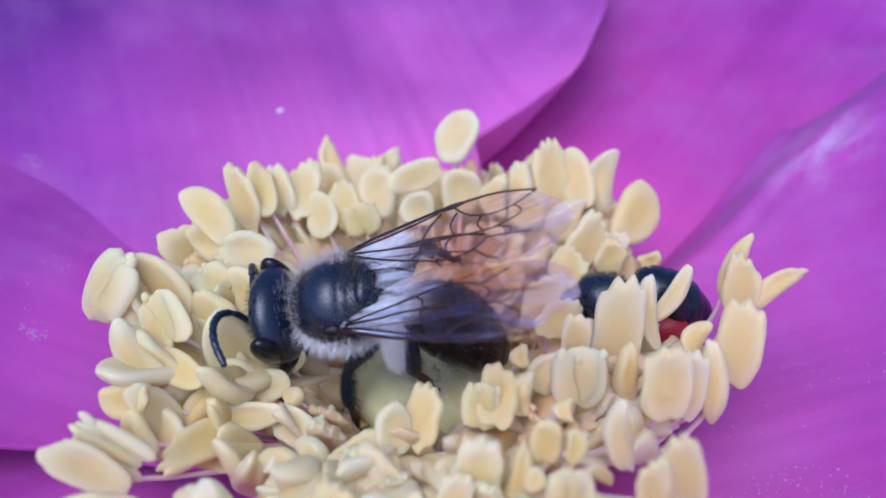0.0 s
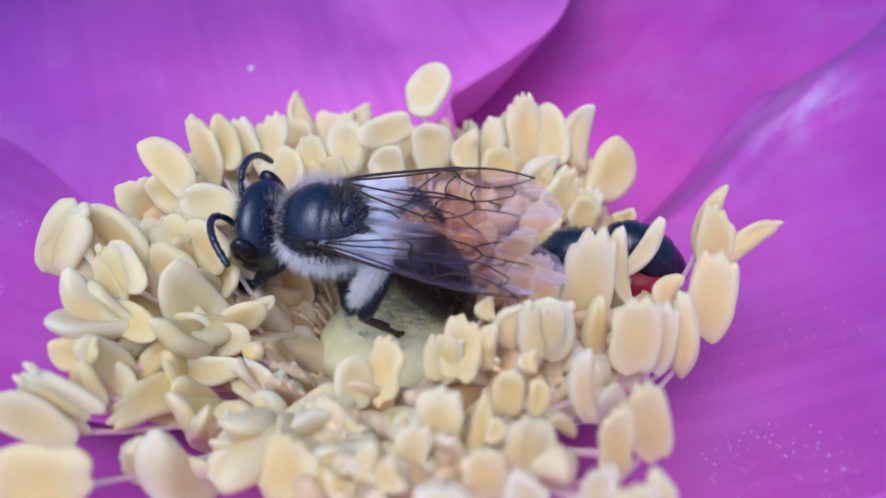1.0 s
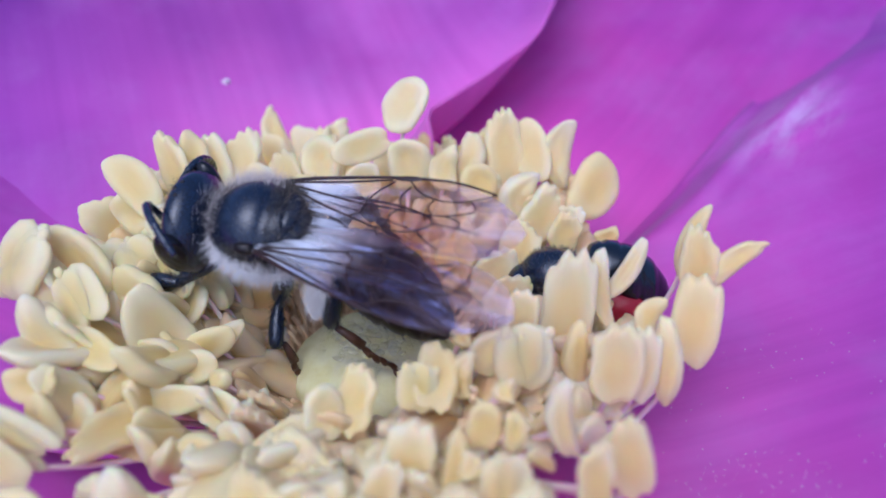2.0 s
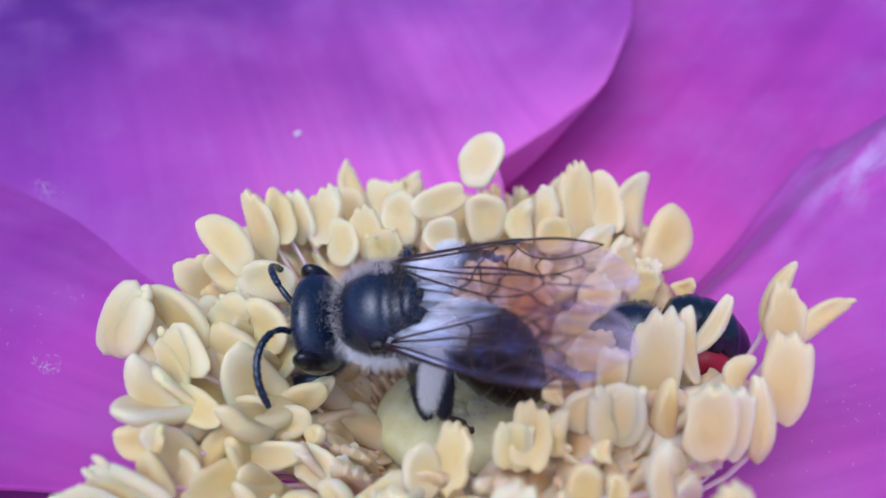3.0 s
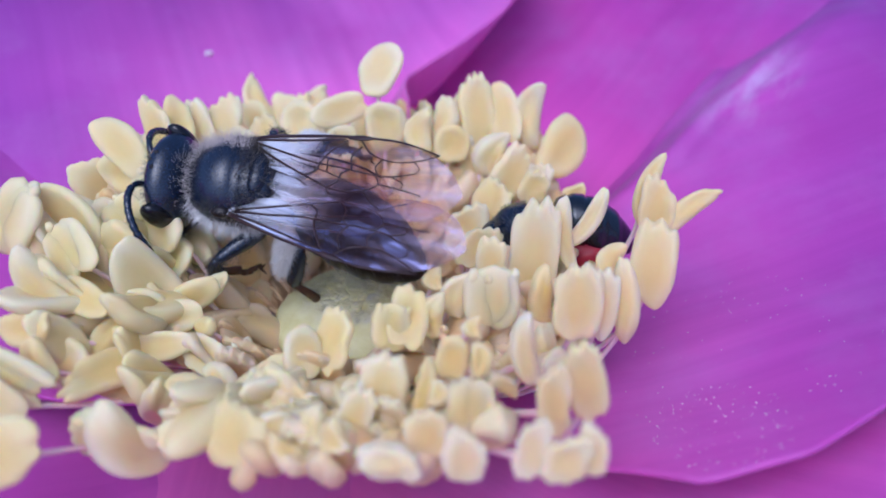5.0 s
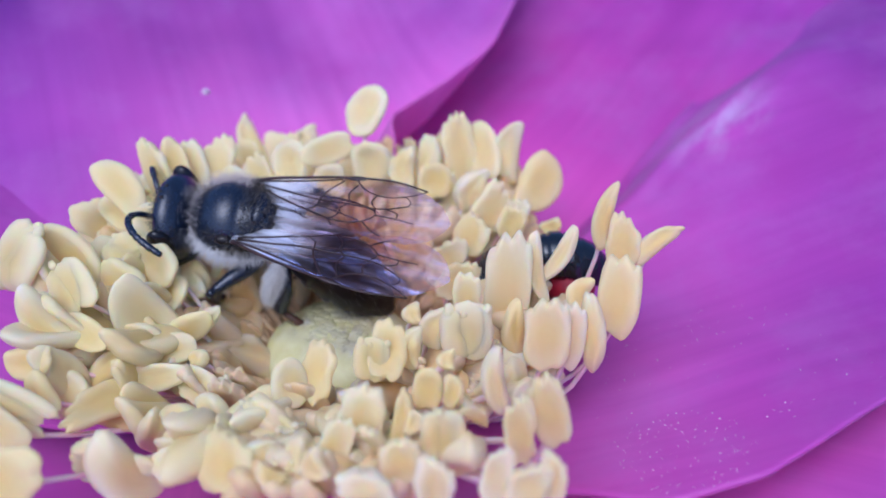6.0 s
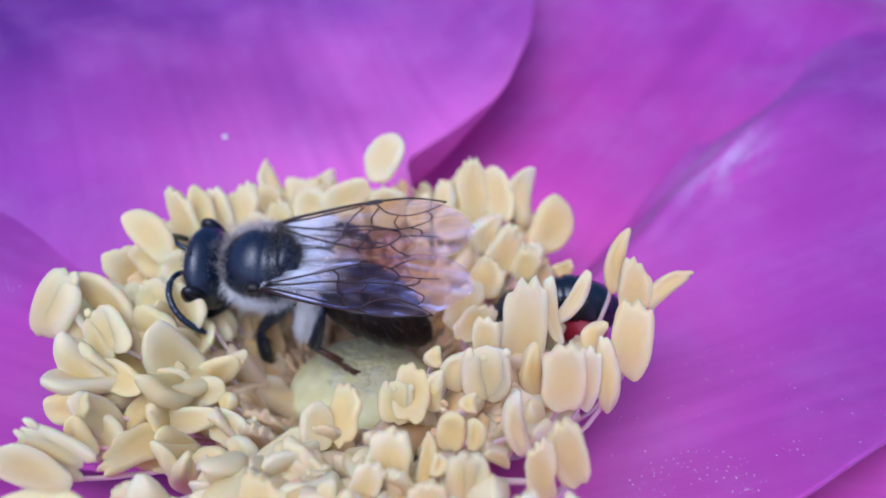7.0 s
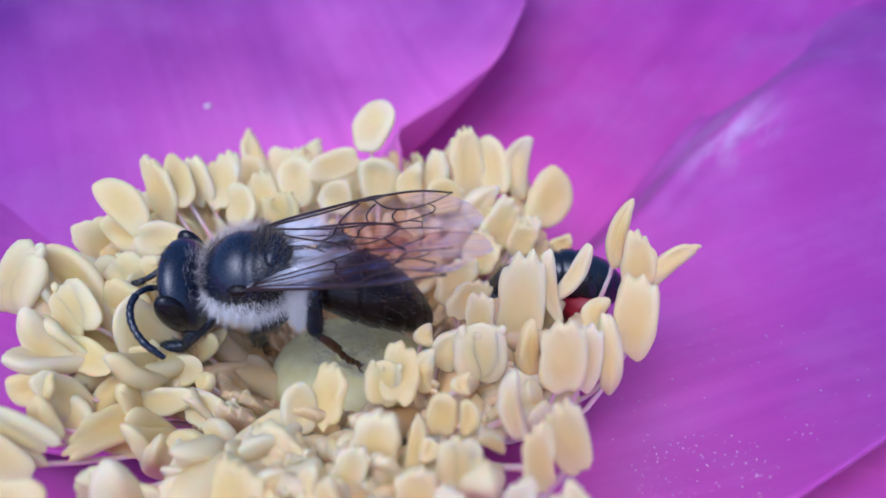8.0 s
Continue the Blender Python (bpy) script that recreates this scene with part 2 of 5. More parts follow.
    wv = nt.nodes.new("ShaderNodeVectorMath")
    wv.operation = "MULTIPLY_ADD"
    wv.inputs[1].default_value = (0.0008, 0.0008, 0.0)
    nt.links.new(warp.outputs["Color"], wv.inputs[0])
    nt.links.new(c.outputs["Object"], wv.inputs[2])
    nt.links.new(wv.outputs[0], mq.inputs["Vector"])
    cell = node(nt, "ShaderNodeTexVoronoi", Scale=1.0)
    nt.links.new(mq.outputs[0], cell.inputs["Vector"])
    sep = nt.nodes.new("ShaderNodeSeparateXYZ")
    nt.links.new(cell.outputs["Color"], sep.inputs[0])
    both = nt.nodes.new("ShaderNodeMath")
    both.operation = "MULTIPLY_ADD"
    both.inputs[1].default_value = 0.3
    nt.links.new(sep.outputs["X"], both.inputs[0])
    nt.links.new(st.outputs["Fac"], both.inputs[2])
    gr = ramp(nt, both.outputs[0], [(0.5, (0.004 * gloss,) * 3), (0.66, (0.03 * gloss,) * 3), (0.84, (0.17 * gloss,) * 3)])
    gl = nt.nodes.new("ShaderNodeBsdfGlossy")
    gl.inputs["Color"].default_value = (0.42, 0.5, 1.0, 1)
    gl.inputs["Roughness"].default_value = 0.36
    bp = node(nt, "ShaderNodeBump", Strength=0.6, Distance=0.0002)
    nt.links.new(cell.outputs["Distance"], bp.inputs["Height"])
    nt.links.new(bp.outputs[0], gl.inputs["Normal"])
    ms2 = nt.nodes.new("ShaderNodeMixShader")
    nt.links.new(gr.outputs[0], ms2.inputs[0])
    nt.links.new(ms.outputs[0], ms2.inputs[1])
    nt.links.new(gl.outputs[0], ms2.inputs[2])
    nt.links.new(ms2.outputs[0], nt.nodes["Material Output"].inputs["Surface"])


POLLEN = material("pollen", chitin((0.7, 0.62, 0.6), (0.85, 0.8, 0.8), 0.5))
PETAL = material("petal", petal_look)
# copies of one petal colour, brighter and dimmer to carry how light falls
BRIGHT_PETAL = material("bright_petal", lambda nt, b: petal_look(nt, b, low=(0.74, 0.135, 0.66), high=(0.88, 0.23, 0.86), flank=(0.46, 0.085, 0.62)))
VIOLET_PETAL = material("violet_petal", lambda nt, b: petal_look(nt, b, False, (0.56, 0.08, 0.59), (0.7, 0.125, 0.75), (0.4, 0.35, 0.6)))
# deeper magenta copy with the overlapping petal's shade put into the colour
SHADED_PETAL = material("shaded_petal", lambda nt, b: petal_look(nt, b, False, (0.73, 0.088, 0.57), (0.85, 0.14, 0.72), (0.62, 0.52, 0.76)))
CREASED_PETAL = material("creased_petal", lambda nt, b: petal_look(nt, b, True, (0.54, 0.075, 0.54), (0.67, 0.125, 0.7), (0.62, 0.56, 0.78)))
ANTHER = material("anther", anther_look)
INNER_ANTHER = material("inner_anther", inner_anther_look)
ANTHER_MASS = material("anther_mass", lambda nt, b: anther_look(nt, b, ((0.88, 0.66, 0.34), (0.89, 0.72, 0.44), (0.9, 0.76, 0.52)), False))
FILAMENT = material("filament", filament_look)
PALE_FILAMENT = material("pale_filament", pale_filament_look)
STIGMA = material("stigma", stigma_look)
BLACK = material("black_chitin", chitin((0.003, 0.006, 0.013), (0.01, 0.021, 0.05), 0.22, 14000.0, 0.22, 0.65))
SHINY = material("polished_chitin", chitin((0.006, 0.004, 0.004), (0.014, 0.009, 0.008), 0.34, 500.0, 0.12, 0.3))
BROWN = material("brown_chitin", chitin((0.05, 0.022, 0.012), (0.14, 0.065, 0.035), 0.45))
BLUE_BLACK = material("blue_black_chitin", chitin((0.003, 0.006, 0.012), (0.008, 0.014, 0.026), 0.2, 500.0, 0.1, 0.6))
RED = material("red_chitin", chitin((0.3, 0.012, 0.03), (0.42, 0.025, 0.05), 0.35, 600.0, 0.15))
EYE_MAT = material("eye", chitin((0.004, 0.004, 0.006), (0.009, 0.009, 0.012), 0.18, 4000.0, 0.2))
GREY_HAIR = material("grey_hair", hair_look((0.56, 0.5, 0.45)))
WHITE_HAIR = material("white_hair", hair_look((0.9, 0.88, 0.84)))
DARK_HAIR = material("dark_hair", hair_look((0.1, 0.085, 0.07)))
PALE_HAIR = material("pale_hair", hair_look((0.78, 0.68, 0.62)))
WING = material("wing", wing_look)
CLEAR_WING = material("clear_wing", lambda nt, b: wing_look(nt, b, 0.3))
TAN_HAIR = material("tan_hair", hair_look((0.5, 0.4, 0.28)))
VEIN = material("vein", chitin((0.018, 0.007, 0.008), (0.045, 0.018, 0.016), 0.4))


# ---- mesh helpers ----
def mesh_of(name, verts, faces, mat, smooth=True):
    me = bpy.data.meshes.new(name)
    me.from_pydata([tuple(c * MM for c in v) for v in verts], [], faces)
    me.update()
    if smooth:
        me.polygons.foreach_set("use_smooth", [True] * len(me.polygons))
    if mat:
        me.materials.append(mat)
    return me


def part(name, me, parent, m=None, label=""):
    ob = new(name, me)
    ob.parent = parent
    if m is not None:
        ob.matrix_basis = m
    return tagged(ob, label)


def tube(points, radii, sides=8, ends=True):
    """Vertices and faces of a tapered tube along points."""
    pts = [Vector(p) for p in points]
    verts, faces = [], []
    ref = Vector((0.13, 0.21, 0.97))
    for i, p in enumerate(pts):
        d = (pts[min(i + 1, len(pts) - 1)] - pts[max(i - 1, 0)]).normalized()
        a = d.cross(ref)
        a = (a if a.length > 1e-4 else d.cross(Vector((1, 0, 0)))).normalized()
        b = d.cross(a)
        for k in range(sides):
            w = 2 * math.pi * k / sides
            verts.append(p + (a * math.cos(w) + b * math.sin(w)) * radii[i])
    for i in range(len(pts) - 1):
        for k in range(sides):
            q = (k + 1) % sides
            faces.append((i * sides + k, i * sides + q, (i + 1) * sides + q, (i + 1) * sides + k))
    if ends:
        faces.append(tuple(range(sides))[::-1])
        faces.append(tuple(range((len(pts) - 1) * sides, len(pts) * sides)))
    return verts, faces


def joined(*pieces):
    verts, faces = [], []
    for v, f in pieces:
        o = len(verts)
        verts += list(v)
        faces += [tuple(i + o for i in g) for g in f]
    return verts, faces


def bezier(a, b, c, d, n):
    a, b, c, d = (Vector(p) for p in (a, b, c, d))
    out = []
    for i in range(n):
        t = i / (n - 1)
        out.append(a * (1 - t) ** 3 + b * 3 * t * (1 - t) ** 2 + c * 3 * t * t * (1 - t) + d * t ** 3)
    return out


def spline(points, n):
    """A smooth line through points (Catmull-Rom)."""
    p = [Vector(q) for q in points]
    p = [p[0] * 2 - p[1]] + p + [p[-1] * 2 - p[-2]]
    out = []
    for i in range(n):
        s = i / (n - 1) * (len(p) - 3)
        k = min(int(s), len(p) - 4)
        t = s - k
        a, b, c, d = p[k:k + 4]
        out.append(0.5 * (2 * b + (c - a) * t + (2 * a - 5 * b + 4 * c - d) * t * t + (3 * b - a - 3 * c + d) * t ** 3))
    return out


def blob(fun, nu, nv):
    """A closed surface: fun(u, w) for u in 0..1 from pole to pole and w round it in 0..2 pi."""
    verts = [fun(0.0, 0.0)]
    for i in range(1, nu):
        for k in range(nv):
            verts.append(fun(i / nu, 2 * math.pi * k / nv))
    verts.append(fun(1.0, 0.0))
    faces = [(0, 1 + (k + 1) % nv, 1 + k) for k in range(nv)]
    for i in range(nu - 2):
        for k in range(nv):
            q = (k + 1) % nv
            faces.append((1 + i * nv + k, 1 + i * nv + q, 1 + (i + 1) * nv + q, 1 + (i + 1) * nv + k))
    last, o = len(verts) - 1, 1 + (nu - 2) * nv
    faces += [(last, o + k, o + (k + 1) % nv) for k in range(nv)]
    # outward faces, whichever way the surface was swept
    mid = sum((Vector(v) for v in verts), Vector()) / len(verts)
    volume = sum((verts[f[0]] - mid).dot((verts[f[1]] - mid).cross(verts[f[2]] - mid)) for f in faces)
    return verts, faces if volume > 0 else [f[::-1] for f in faces]


def ellipsoid(c, r, nu=14, nv=20, lump=0.0):
    def f(u, w):
        t = math.pi * u
        d = Vector((math.cos(t), math.sin(t) * math.cos(w), math.sin(t) * math.sin(w)))
        k = 1 + lump * noise.noise(d * 2.3 + Vector(c))
        return Vector(c) + Vector((d.x * r[0], d.y * r[1], d.z * r[2])) * k
    return blob(f, nu, nv)


def fur(rng, spots, length, thick, sweep, spread=0.35):
    """Many fine tapering hairs. spots: (place, outward way)."""
    verts, faces = [], []
    for p, n in spots:
        d = (n + sweep + Vector((rng.gauss(0, spread), rng.gauss(0, spread), rng.gauss(0, spread)))).normalized()
        a = d.orthogonal().normalized() * thick
        b = d.cross(a)
        ln = length * rng.uniform(0.55, 1.15)
        o = len(verts)
        bend = d * ln + sweep * ln * 0.35
        verts += [p + a, p - a * 0.5 + b * 0.87, p - a * 0.5 - b * 0.87, p + bend]
        faces += [(o, o + 1, o + 3), (o + 1, o + 2, o + 3), (o + 2, o, o + 3)]
    return verts, faces


def shell_spots(rng, c, r, count, keep):
    """Places on an ellipsoid with their outward ways, where keep(direction) holds."""
    out = []
    while len(out) < count:
        d = Vector((rng.gauss(0, 1), rng.gauss(0, 1), rng.gauss(0, 1))).normalized()
        if keep(d):
            p = Vector(c) + Vector((d.x * r[0], d.y * r[1], d.z * r[2]))
            n = Vector((d.x / r[0], d.y / r[1], d.z / r[2])).normalized()
            out.append((p, n))
    return out


# ---- the rose ----
CENTRE = Vector((0.0, 2.0, 0.0))
flower = tagged(new("rose_flower"), "open violet-pink rose with a broad ring of pale yellow stamens", "flower")


def table(pairs, x):
    xs, ys = zip(*pairs)
    return float(np.interp(x, xs, ys))


def bowl(r):
    """Height of the spread petals over the distance from the middle."""
    return table([(0, -7.2), (6, -6.8), (12, -5.4), (16, -3.6), (20, -1.6), (26, 0.8), (32, 3.2), (40, 6.5)], r)


prng = random.Random(3)
# crumpled spots of the petals: x, y, way of the folds, depth
CREASES = ((18.0, 13.2, 0.9, 0.2), (20.2, 14.4, 0.85, 0.22), (22.4, 15.8, 0.8, 0.18))


def petal(az, widths, drop, left_lift, right_lift, wave, seed, label, other=None, specks=(), mat=None, roll=0.0, nu=90, nv=80):
    """One petal: widths are pairs of distance along it and half width (other: those of its right half);
    the lifts raise its edges (the left one may be pairs along the petal), roll bends the left edge down; specks are discs (x, y, radius, count) strewn with pollen."""
    a = radians(az)
    along, across = Vector((math.cos(a), math.sin(a), 0)), Vector((math.sin(a), -math.cos(a), 0))
    reach = widths[-1][0]
    top = []
    for i in range(nu + 1):
        u = 2.0 + (reach - 2.0) * (i / nu) ** 0.9
        for k in range(nv + 1):
            v = -1 + 2 * k / nv
            w = table(other if other and v > 0 else widths, u)
            p = along * u * (1 - 0.06 * v * v) + across * w * v
            q = Vector((p.x, p.y, 0)) * 0.07
            r = p.length
            rise = table(left_lift, u) if isinstance(left_lift, list) else left_lift
            over = min(1.0, max(0.0, (-v - 0.74) / 0.26))
            lift = (right_lift * max(0, v) ** 2.5 + rise * max(0, -v) ** 2.5 - (rise + roll) * (over * over * (3 - 2 * over) if roll else 0.0)) * min(1.0, max(0.0, (u - 4) / 6))
            ripple = wave * (noise.noise(q + Vector((seed, 0, 0))) * 1.5 + 0.5 * noise.noise(q * 2.7 + Vector((0, seed, 3)))) * min(1, r / 16)
            frill = 0.5 * wave * noise.noise(Vector((u * 0.22, v * 1.5, seed * 3))) * abs(v) ** 3
            fold = 0.0
            for fx, fy, turn, size in CREASES:
                dx, dy = p.x + CENTRE.x - fx, p.y + CENTRE.y - fy
                along_f, over = dx * math.cos(turn) + dy * math.sin(turn), dy * math.cos(turn) - dx * math.sin(turn)
                fold += size * math.exp(-(along_f / 3.4) ** 2 - (over / 1.6) ** 2) * math.sin(over * 4.2 + 0.35 * along_f)
            top.append(CENTRE + Vector((p.x, p.y, bowl(r) + drop + lift + ripple + frill + fold)))
    n = len(top)
    thick = 0.22
    verts = top + [p - Vector((0, 0, thick)) for p in top]
    faces, row = [], nv + 1
    for i in range(nu):
        for k in range(nv):
            f = (i * row + k, i * row + k + 1, (i + 1) * row + k + 1, (i + 1) * row + k)
            faces += [f[::-1], tuple(j + n for j in f)]
    rim = [k for k in range(row)] + [i * row + nv for i in range(1, nu + 1)] + [nu * row + k for k in range(nv - 1, -1, -1)] + [i * row for i in range(nu - 1, 0, -1)]
    for j in range(len(rim)):
        p, q = rim[j], rim[(j + 1) % len(rim)]
        faces.append((p, q, q + n, p + n))
    for sx, sy, sr, count in specks:
        rank = sorted(top, key=lambda p: (p.x - sx) ** 2 + (p.y - sy) ** 2)
        near = rank[:1] if count == 1 else [p for p in rank if (p.x - sx) ** 2 + (p.y - sy) ** 2 < sr * sr] or rank[:9]
        near += rank[len(near):9] if count > 1 else []
        grains = []
        for _ in range(count):
            p = prng.choice(near)
            if count > 1:
                around = sorted(near, key=lambda q: (q - p).length)[1:9]
                p = p.lerp(prng.choice(around), prng.random()).lerp(prng.choice(around), 0.7 * prng.random())
            g = prng.uniform(0.01, 0.03) if count > 1 else 0.24
            grains.append(ellipsoid((p.x, p.y, p.z + 0.4 * g), (g, g * 0.8, g * 0.7), 4, 6, 0.3))
        tagged(part("pollen", mesh_of("pollen", *joined(*grains), POLLEN), flower), "pale pollen grains strewn on a petal", kind="stuff")
    back = Matrix.Rotation(-a, 4, "Z")
    place = CENTRE
    local = [back @ (v - place) for v in verts]
    me = mesh_of("petal", local, faces, mat or PETAL)
    return part("petal", me, flower, Matrix.Translation(place * MM) @ Matrix.Rotation(a, 4, "Z"), label)


BACK = [(2, 2.6), (7.8, 4.9), (9.5, 5.7), (10.6, 6.1), (12.2, 6.4), (12.6, 7.2), (12.9, 10.6), (13.1, 12.0), (13.5, 13.3), (14.6, 14.5), (17.5, 17.2), (22, 20), (29, 21), (37, 17), (43, 8), (46, 2)]
BACK_LEFT = [(2, 3.0), (8, 8.5), (12, 14), (16, 19.5), (22, 25), (30, 28), (37, 24), (43, 12), (46, 2)]
WIDE = [(2, 3.0), (8, 7.5), (12, 12), (16, 16.5), (22, 20.5), (30, 22), (39, 17), (45, 8), (48, 2)]
FRONT_WIDE = [(2, 4.0), (4, 8), (8, 15), (12, 22), (16, 28), (22, 33), (30, 33), (39, 22), (45, 8), (48, 2)]
SIDE = [(2, 3.0), (8, 6.5), (12, 9), (15.4, 11.5), (17, 13), (20, 15.5), (23, 18), (27, 21), (32, 24), (35, 25), (39, 20), (44, 1.5)]
SIDE_LIFT = [(2, 0.3), (12, 1.3), (16, 1.5), (22, 1.5), (27, 1.0), (32, -0.8), (40, -3)]
SIDE_FRONT = [(2, 3.0), (8, 8.5), (12, 11.0), (15.5, 10.9), (20.7, 8.6), (26, 5.8), (34, 2.8), (44, 0.5)]
LEFT_FRONT = [(2, 3.0), (8, 4.4), (12, 4.8), (15, 5.2), (18, 6.4), (23, 9.5), (30, 13), (39, 12), (45, 6), (48, 2)]
BIG = [(1.25 * u, 1.3 * w) for u, w in WIDE]
petal(48, BIG, -1.2, 0.3, -2.5, 1.1, 2.2, "deep violet-pink rose petal, its neighbour's shade put into the colour", mat=SHADED_PETAL)
petal(-88, FRONT_WIDE, -2.8, -0.4, -1.6, 0.7, 5.7, "violet-pink rose petal beneath the ring of stamens")
petal(-142, WIDE, -3.4, -0.3, -0.3, 0.6, 4.4, "deep violet rose petal, its shade put into the colour", mat=VIOLET_PETAL)
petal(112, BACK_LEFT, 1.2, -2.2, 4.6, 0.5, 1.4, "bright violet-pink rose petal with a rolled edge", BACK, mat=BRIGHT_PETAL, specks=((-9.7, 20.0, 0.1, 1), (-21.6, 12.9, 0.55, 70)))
petal(-46, WIDE, -2.0, -0.3, -0.3, 0.6, 3.9, "violet-pink rose petal tucked under its neighbour")
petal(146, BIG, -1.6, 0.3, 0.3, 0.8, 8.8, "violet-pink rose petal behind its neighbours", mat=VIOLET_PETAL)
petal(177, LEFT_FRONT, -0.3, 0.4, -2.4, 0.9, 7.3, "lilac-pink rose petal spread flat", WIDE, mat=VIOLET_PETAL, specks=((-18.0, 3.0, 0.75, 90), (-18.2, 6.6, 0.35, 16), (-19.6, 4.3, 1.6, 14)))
petal(0, SIDE, 0.2, SIDE_LIFT, 0.2, 0.6, 9.1, "lilac-pink rose petal with a crease and painted highlights", SIDE_FRONT, ((15.0, -3.0, 5.5, 70), (12.6, -6.4, 2.6, 130), (16.0, 1.5, 2.0, 16)), CREASED_PETAL, 1.3)

# receptacle with the dome of stigmas in the middle
rng = random.Random(11)
part("receptacle", mesh_of("receptacle", *ellipsoid((0, 2.2, -7.4), (5.2, 5.0, 1.9)), STIGMA), flower)
dome = [ellipsoid((-0.6, 2.0, -5.3), (3.5, 3.3, 1.4), 12, 26)]
for i in range(420):
    w, r = rng.uniform(0, 6.283), 3.0 * math.sqrt(rng.random())
    z = -5.3 + 1.4 * math.sqrt(max(0.02, 1 - (r / 3.1) ** 2))
    dome.append(ellipsoid((r * math.cos(w) - 0.6, 2.2 + r * math.sin(w), z), (0.2, 0.2, 0.05), 4, 6))
part("stigma_dome", mesh_of("stigma_dome", *joined(*dome), STIGMA), flower, None, "greenish-yellow dome of many stigmas")


def fingered(g, seed):
    """Two or three lobes grown together side by side, uneven at the foot, with round knobs along the tip."""
    count = g.choice((2, 2, 3, 3))
    bend, tilt = g.uniform(-0.25, 0.25), g.uniform(-0.12, 0.12)
    pieces = []

    def lobe(x0, x1, y0, y1, wide, thick, depth):
        def f(u, w):
            q = 2 * u - 1
            r = math.sqrt(max(0.0, 1 - abs(q) ** 3.2))
            x, y = x0 + (x1 - x0) * u, y0 + (y1 - y0) * u
            k = 1 + 0.16 * noise.noise(Vector((x * 3.1, y * 3.1 + math.cos(w), seed * 1.3 + math.sin(w))))
            z = math.sin(w) * r * thick * k + depth + bend * (4 * x * x - 0.3) + 0.1 * noise.noise(Vector((x * 4, y * 4, seed)))
            return Vector((x, y + math.cos(w) * r * wide * k, z))
        return blob(f, 12, 14)

    for i in range(count):
        y = (i - (count - 1) / 2) * (0.8 / count)
        wide = 0.6 / count * g.uniform(0.95, 1.25)
        foot, tip = -0.5 + g.uniform(0, 0.26), 0.5 - g.uniform(0, 0.12)
        pieces.append(lobe(foot, tip, y + g.uniform(-0.05, 0.05) + tilt, y - tilt, wide, g.uniform(0.38, 0.5), g.uniform(-0.12, 0.12)))
        for n in range(g.choice((1, 1, 2))):
            at = Vector((tip - g.uniform(0.0, 0.1), y - tilt + g.uniform(-0.8, 0.8) * wide, g.uniform(-0.2, 0.35) + bend * 0.6))
            pieces.append(ellipsoid(at, (g.uniform(0.07, 0.11), g.uniform(0.09, 0.13), g.uniform(0.22, 0.32)), 7, 9, 0.2))
    # the web that joins them
    pieces.append(lobe(-0.36, 0.46, tilt * 0.6, -tilt * 0.8, 0.43, 0.43, 0.04))
    return joined(*pieces)


def folded(g, seed):
    """One sheet folded over at the tip: a thick beaded crest, soft rims down both sides, a crease down the middle."""
    lean, bend, hollow = g.uniform(-0.16, 0.16), g.uniform(-0.1, 0.35), g.uniform(0.3, 0.55)
    beads, phase, tilt, taper = g.uniform(3.6, 6.5), g.uniform(0, 6), g.uniform(-0.16, 0.16), g.uniform(-0.05, 0.4)
    crease, split = g.uniform(-0.2, 0.2), g.uniform(0.0, 0.35)

    def f(u, w):
        u = 0.5 - 0.5 * math.cos(math.pi * u)
        q = 2 * u - 1
        end = math.sqrt(max(0.0, 1 - abs(q) ** (6.0 if q > 0 else 4.0)))
        cx, sn = math.cos(w), math.sin(w)
        across = end * math.copysign(abs(cx) ** 0.8, cx)
        y = 0.5 * across * (1 - taper * max(0.0, q) ** 2) * (1 + 0.22 * noise.noise(Vector((q * 1.7, seed * 2.3, math.copysign(1, cx)))))
        crest = math.exp(-((1 - u) / 0.2) ** 2)
        fold = math.exp(-((across - crease - 0.3 * lean * q) / 0.2) ** 2)
        z = 0.5 * sn * end * (1 - hollow * (1 - min(1.0, abs(across) / 0.8) ** 2) * (1 - crest)) * (1 - split * fold) * (1 + 0.35 * crest)
        knobs = abs(math.sin(beads * across + phase)) ** 1.3
        x = u - 0.5 + crest * (0.09 * (knobs - 0.6) + tilt * across) + (1 - u) ** 2 * (0.2 * fold * split + 0.14 * noise.noise(Vector((across * 2, seed * 1.9, 0.5))))
        ripple = 0.16 * noise.noise(Vector((x * 4, across * 2, seed * 0.7))) + 0.06 * noise.noise(Vector((x * 11, across * 6, seed * 1.7)))
        return Vector((x, y + lean * q, z * (1 + 0.4 * crest * (knobs - 0.4)) + ripple + bend * (0.3 - 4 * x * x)))
    return blob(f, 26, 32)


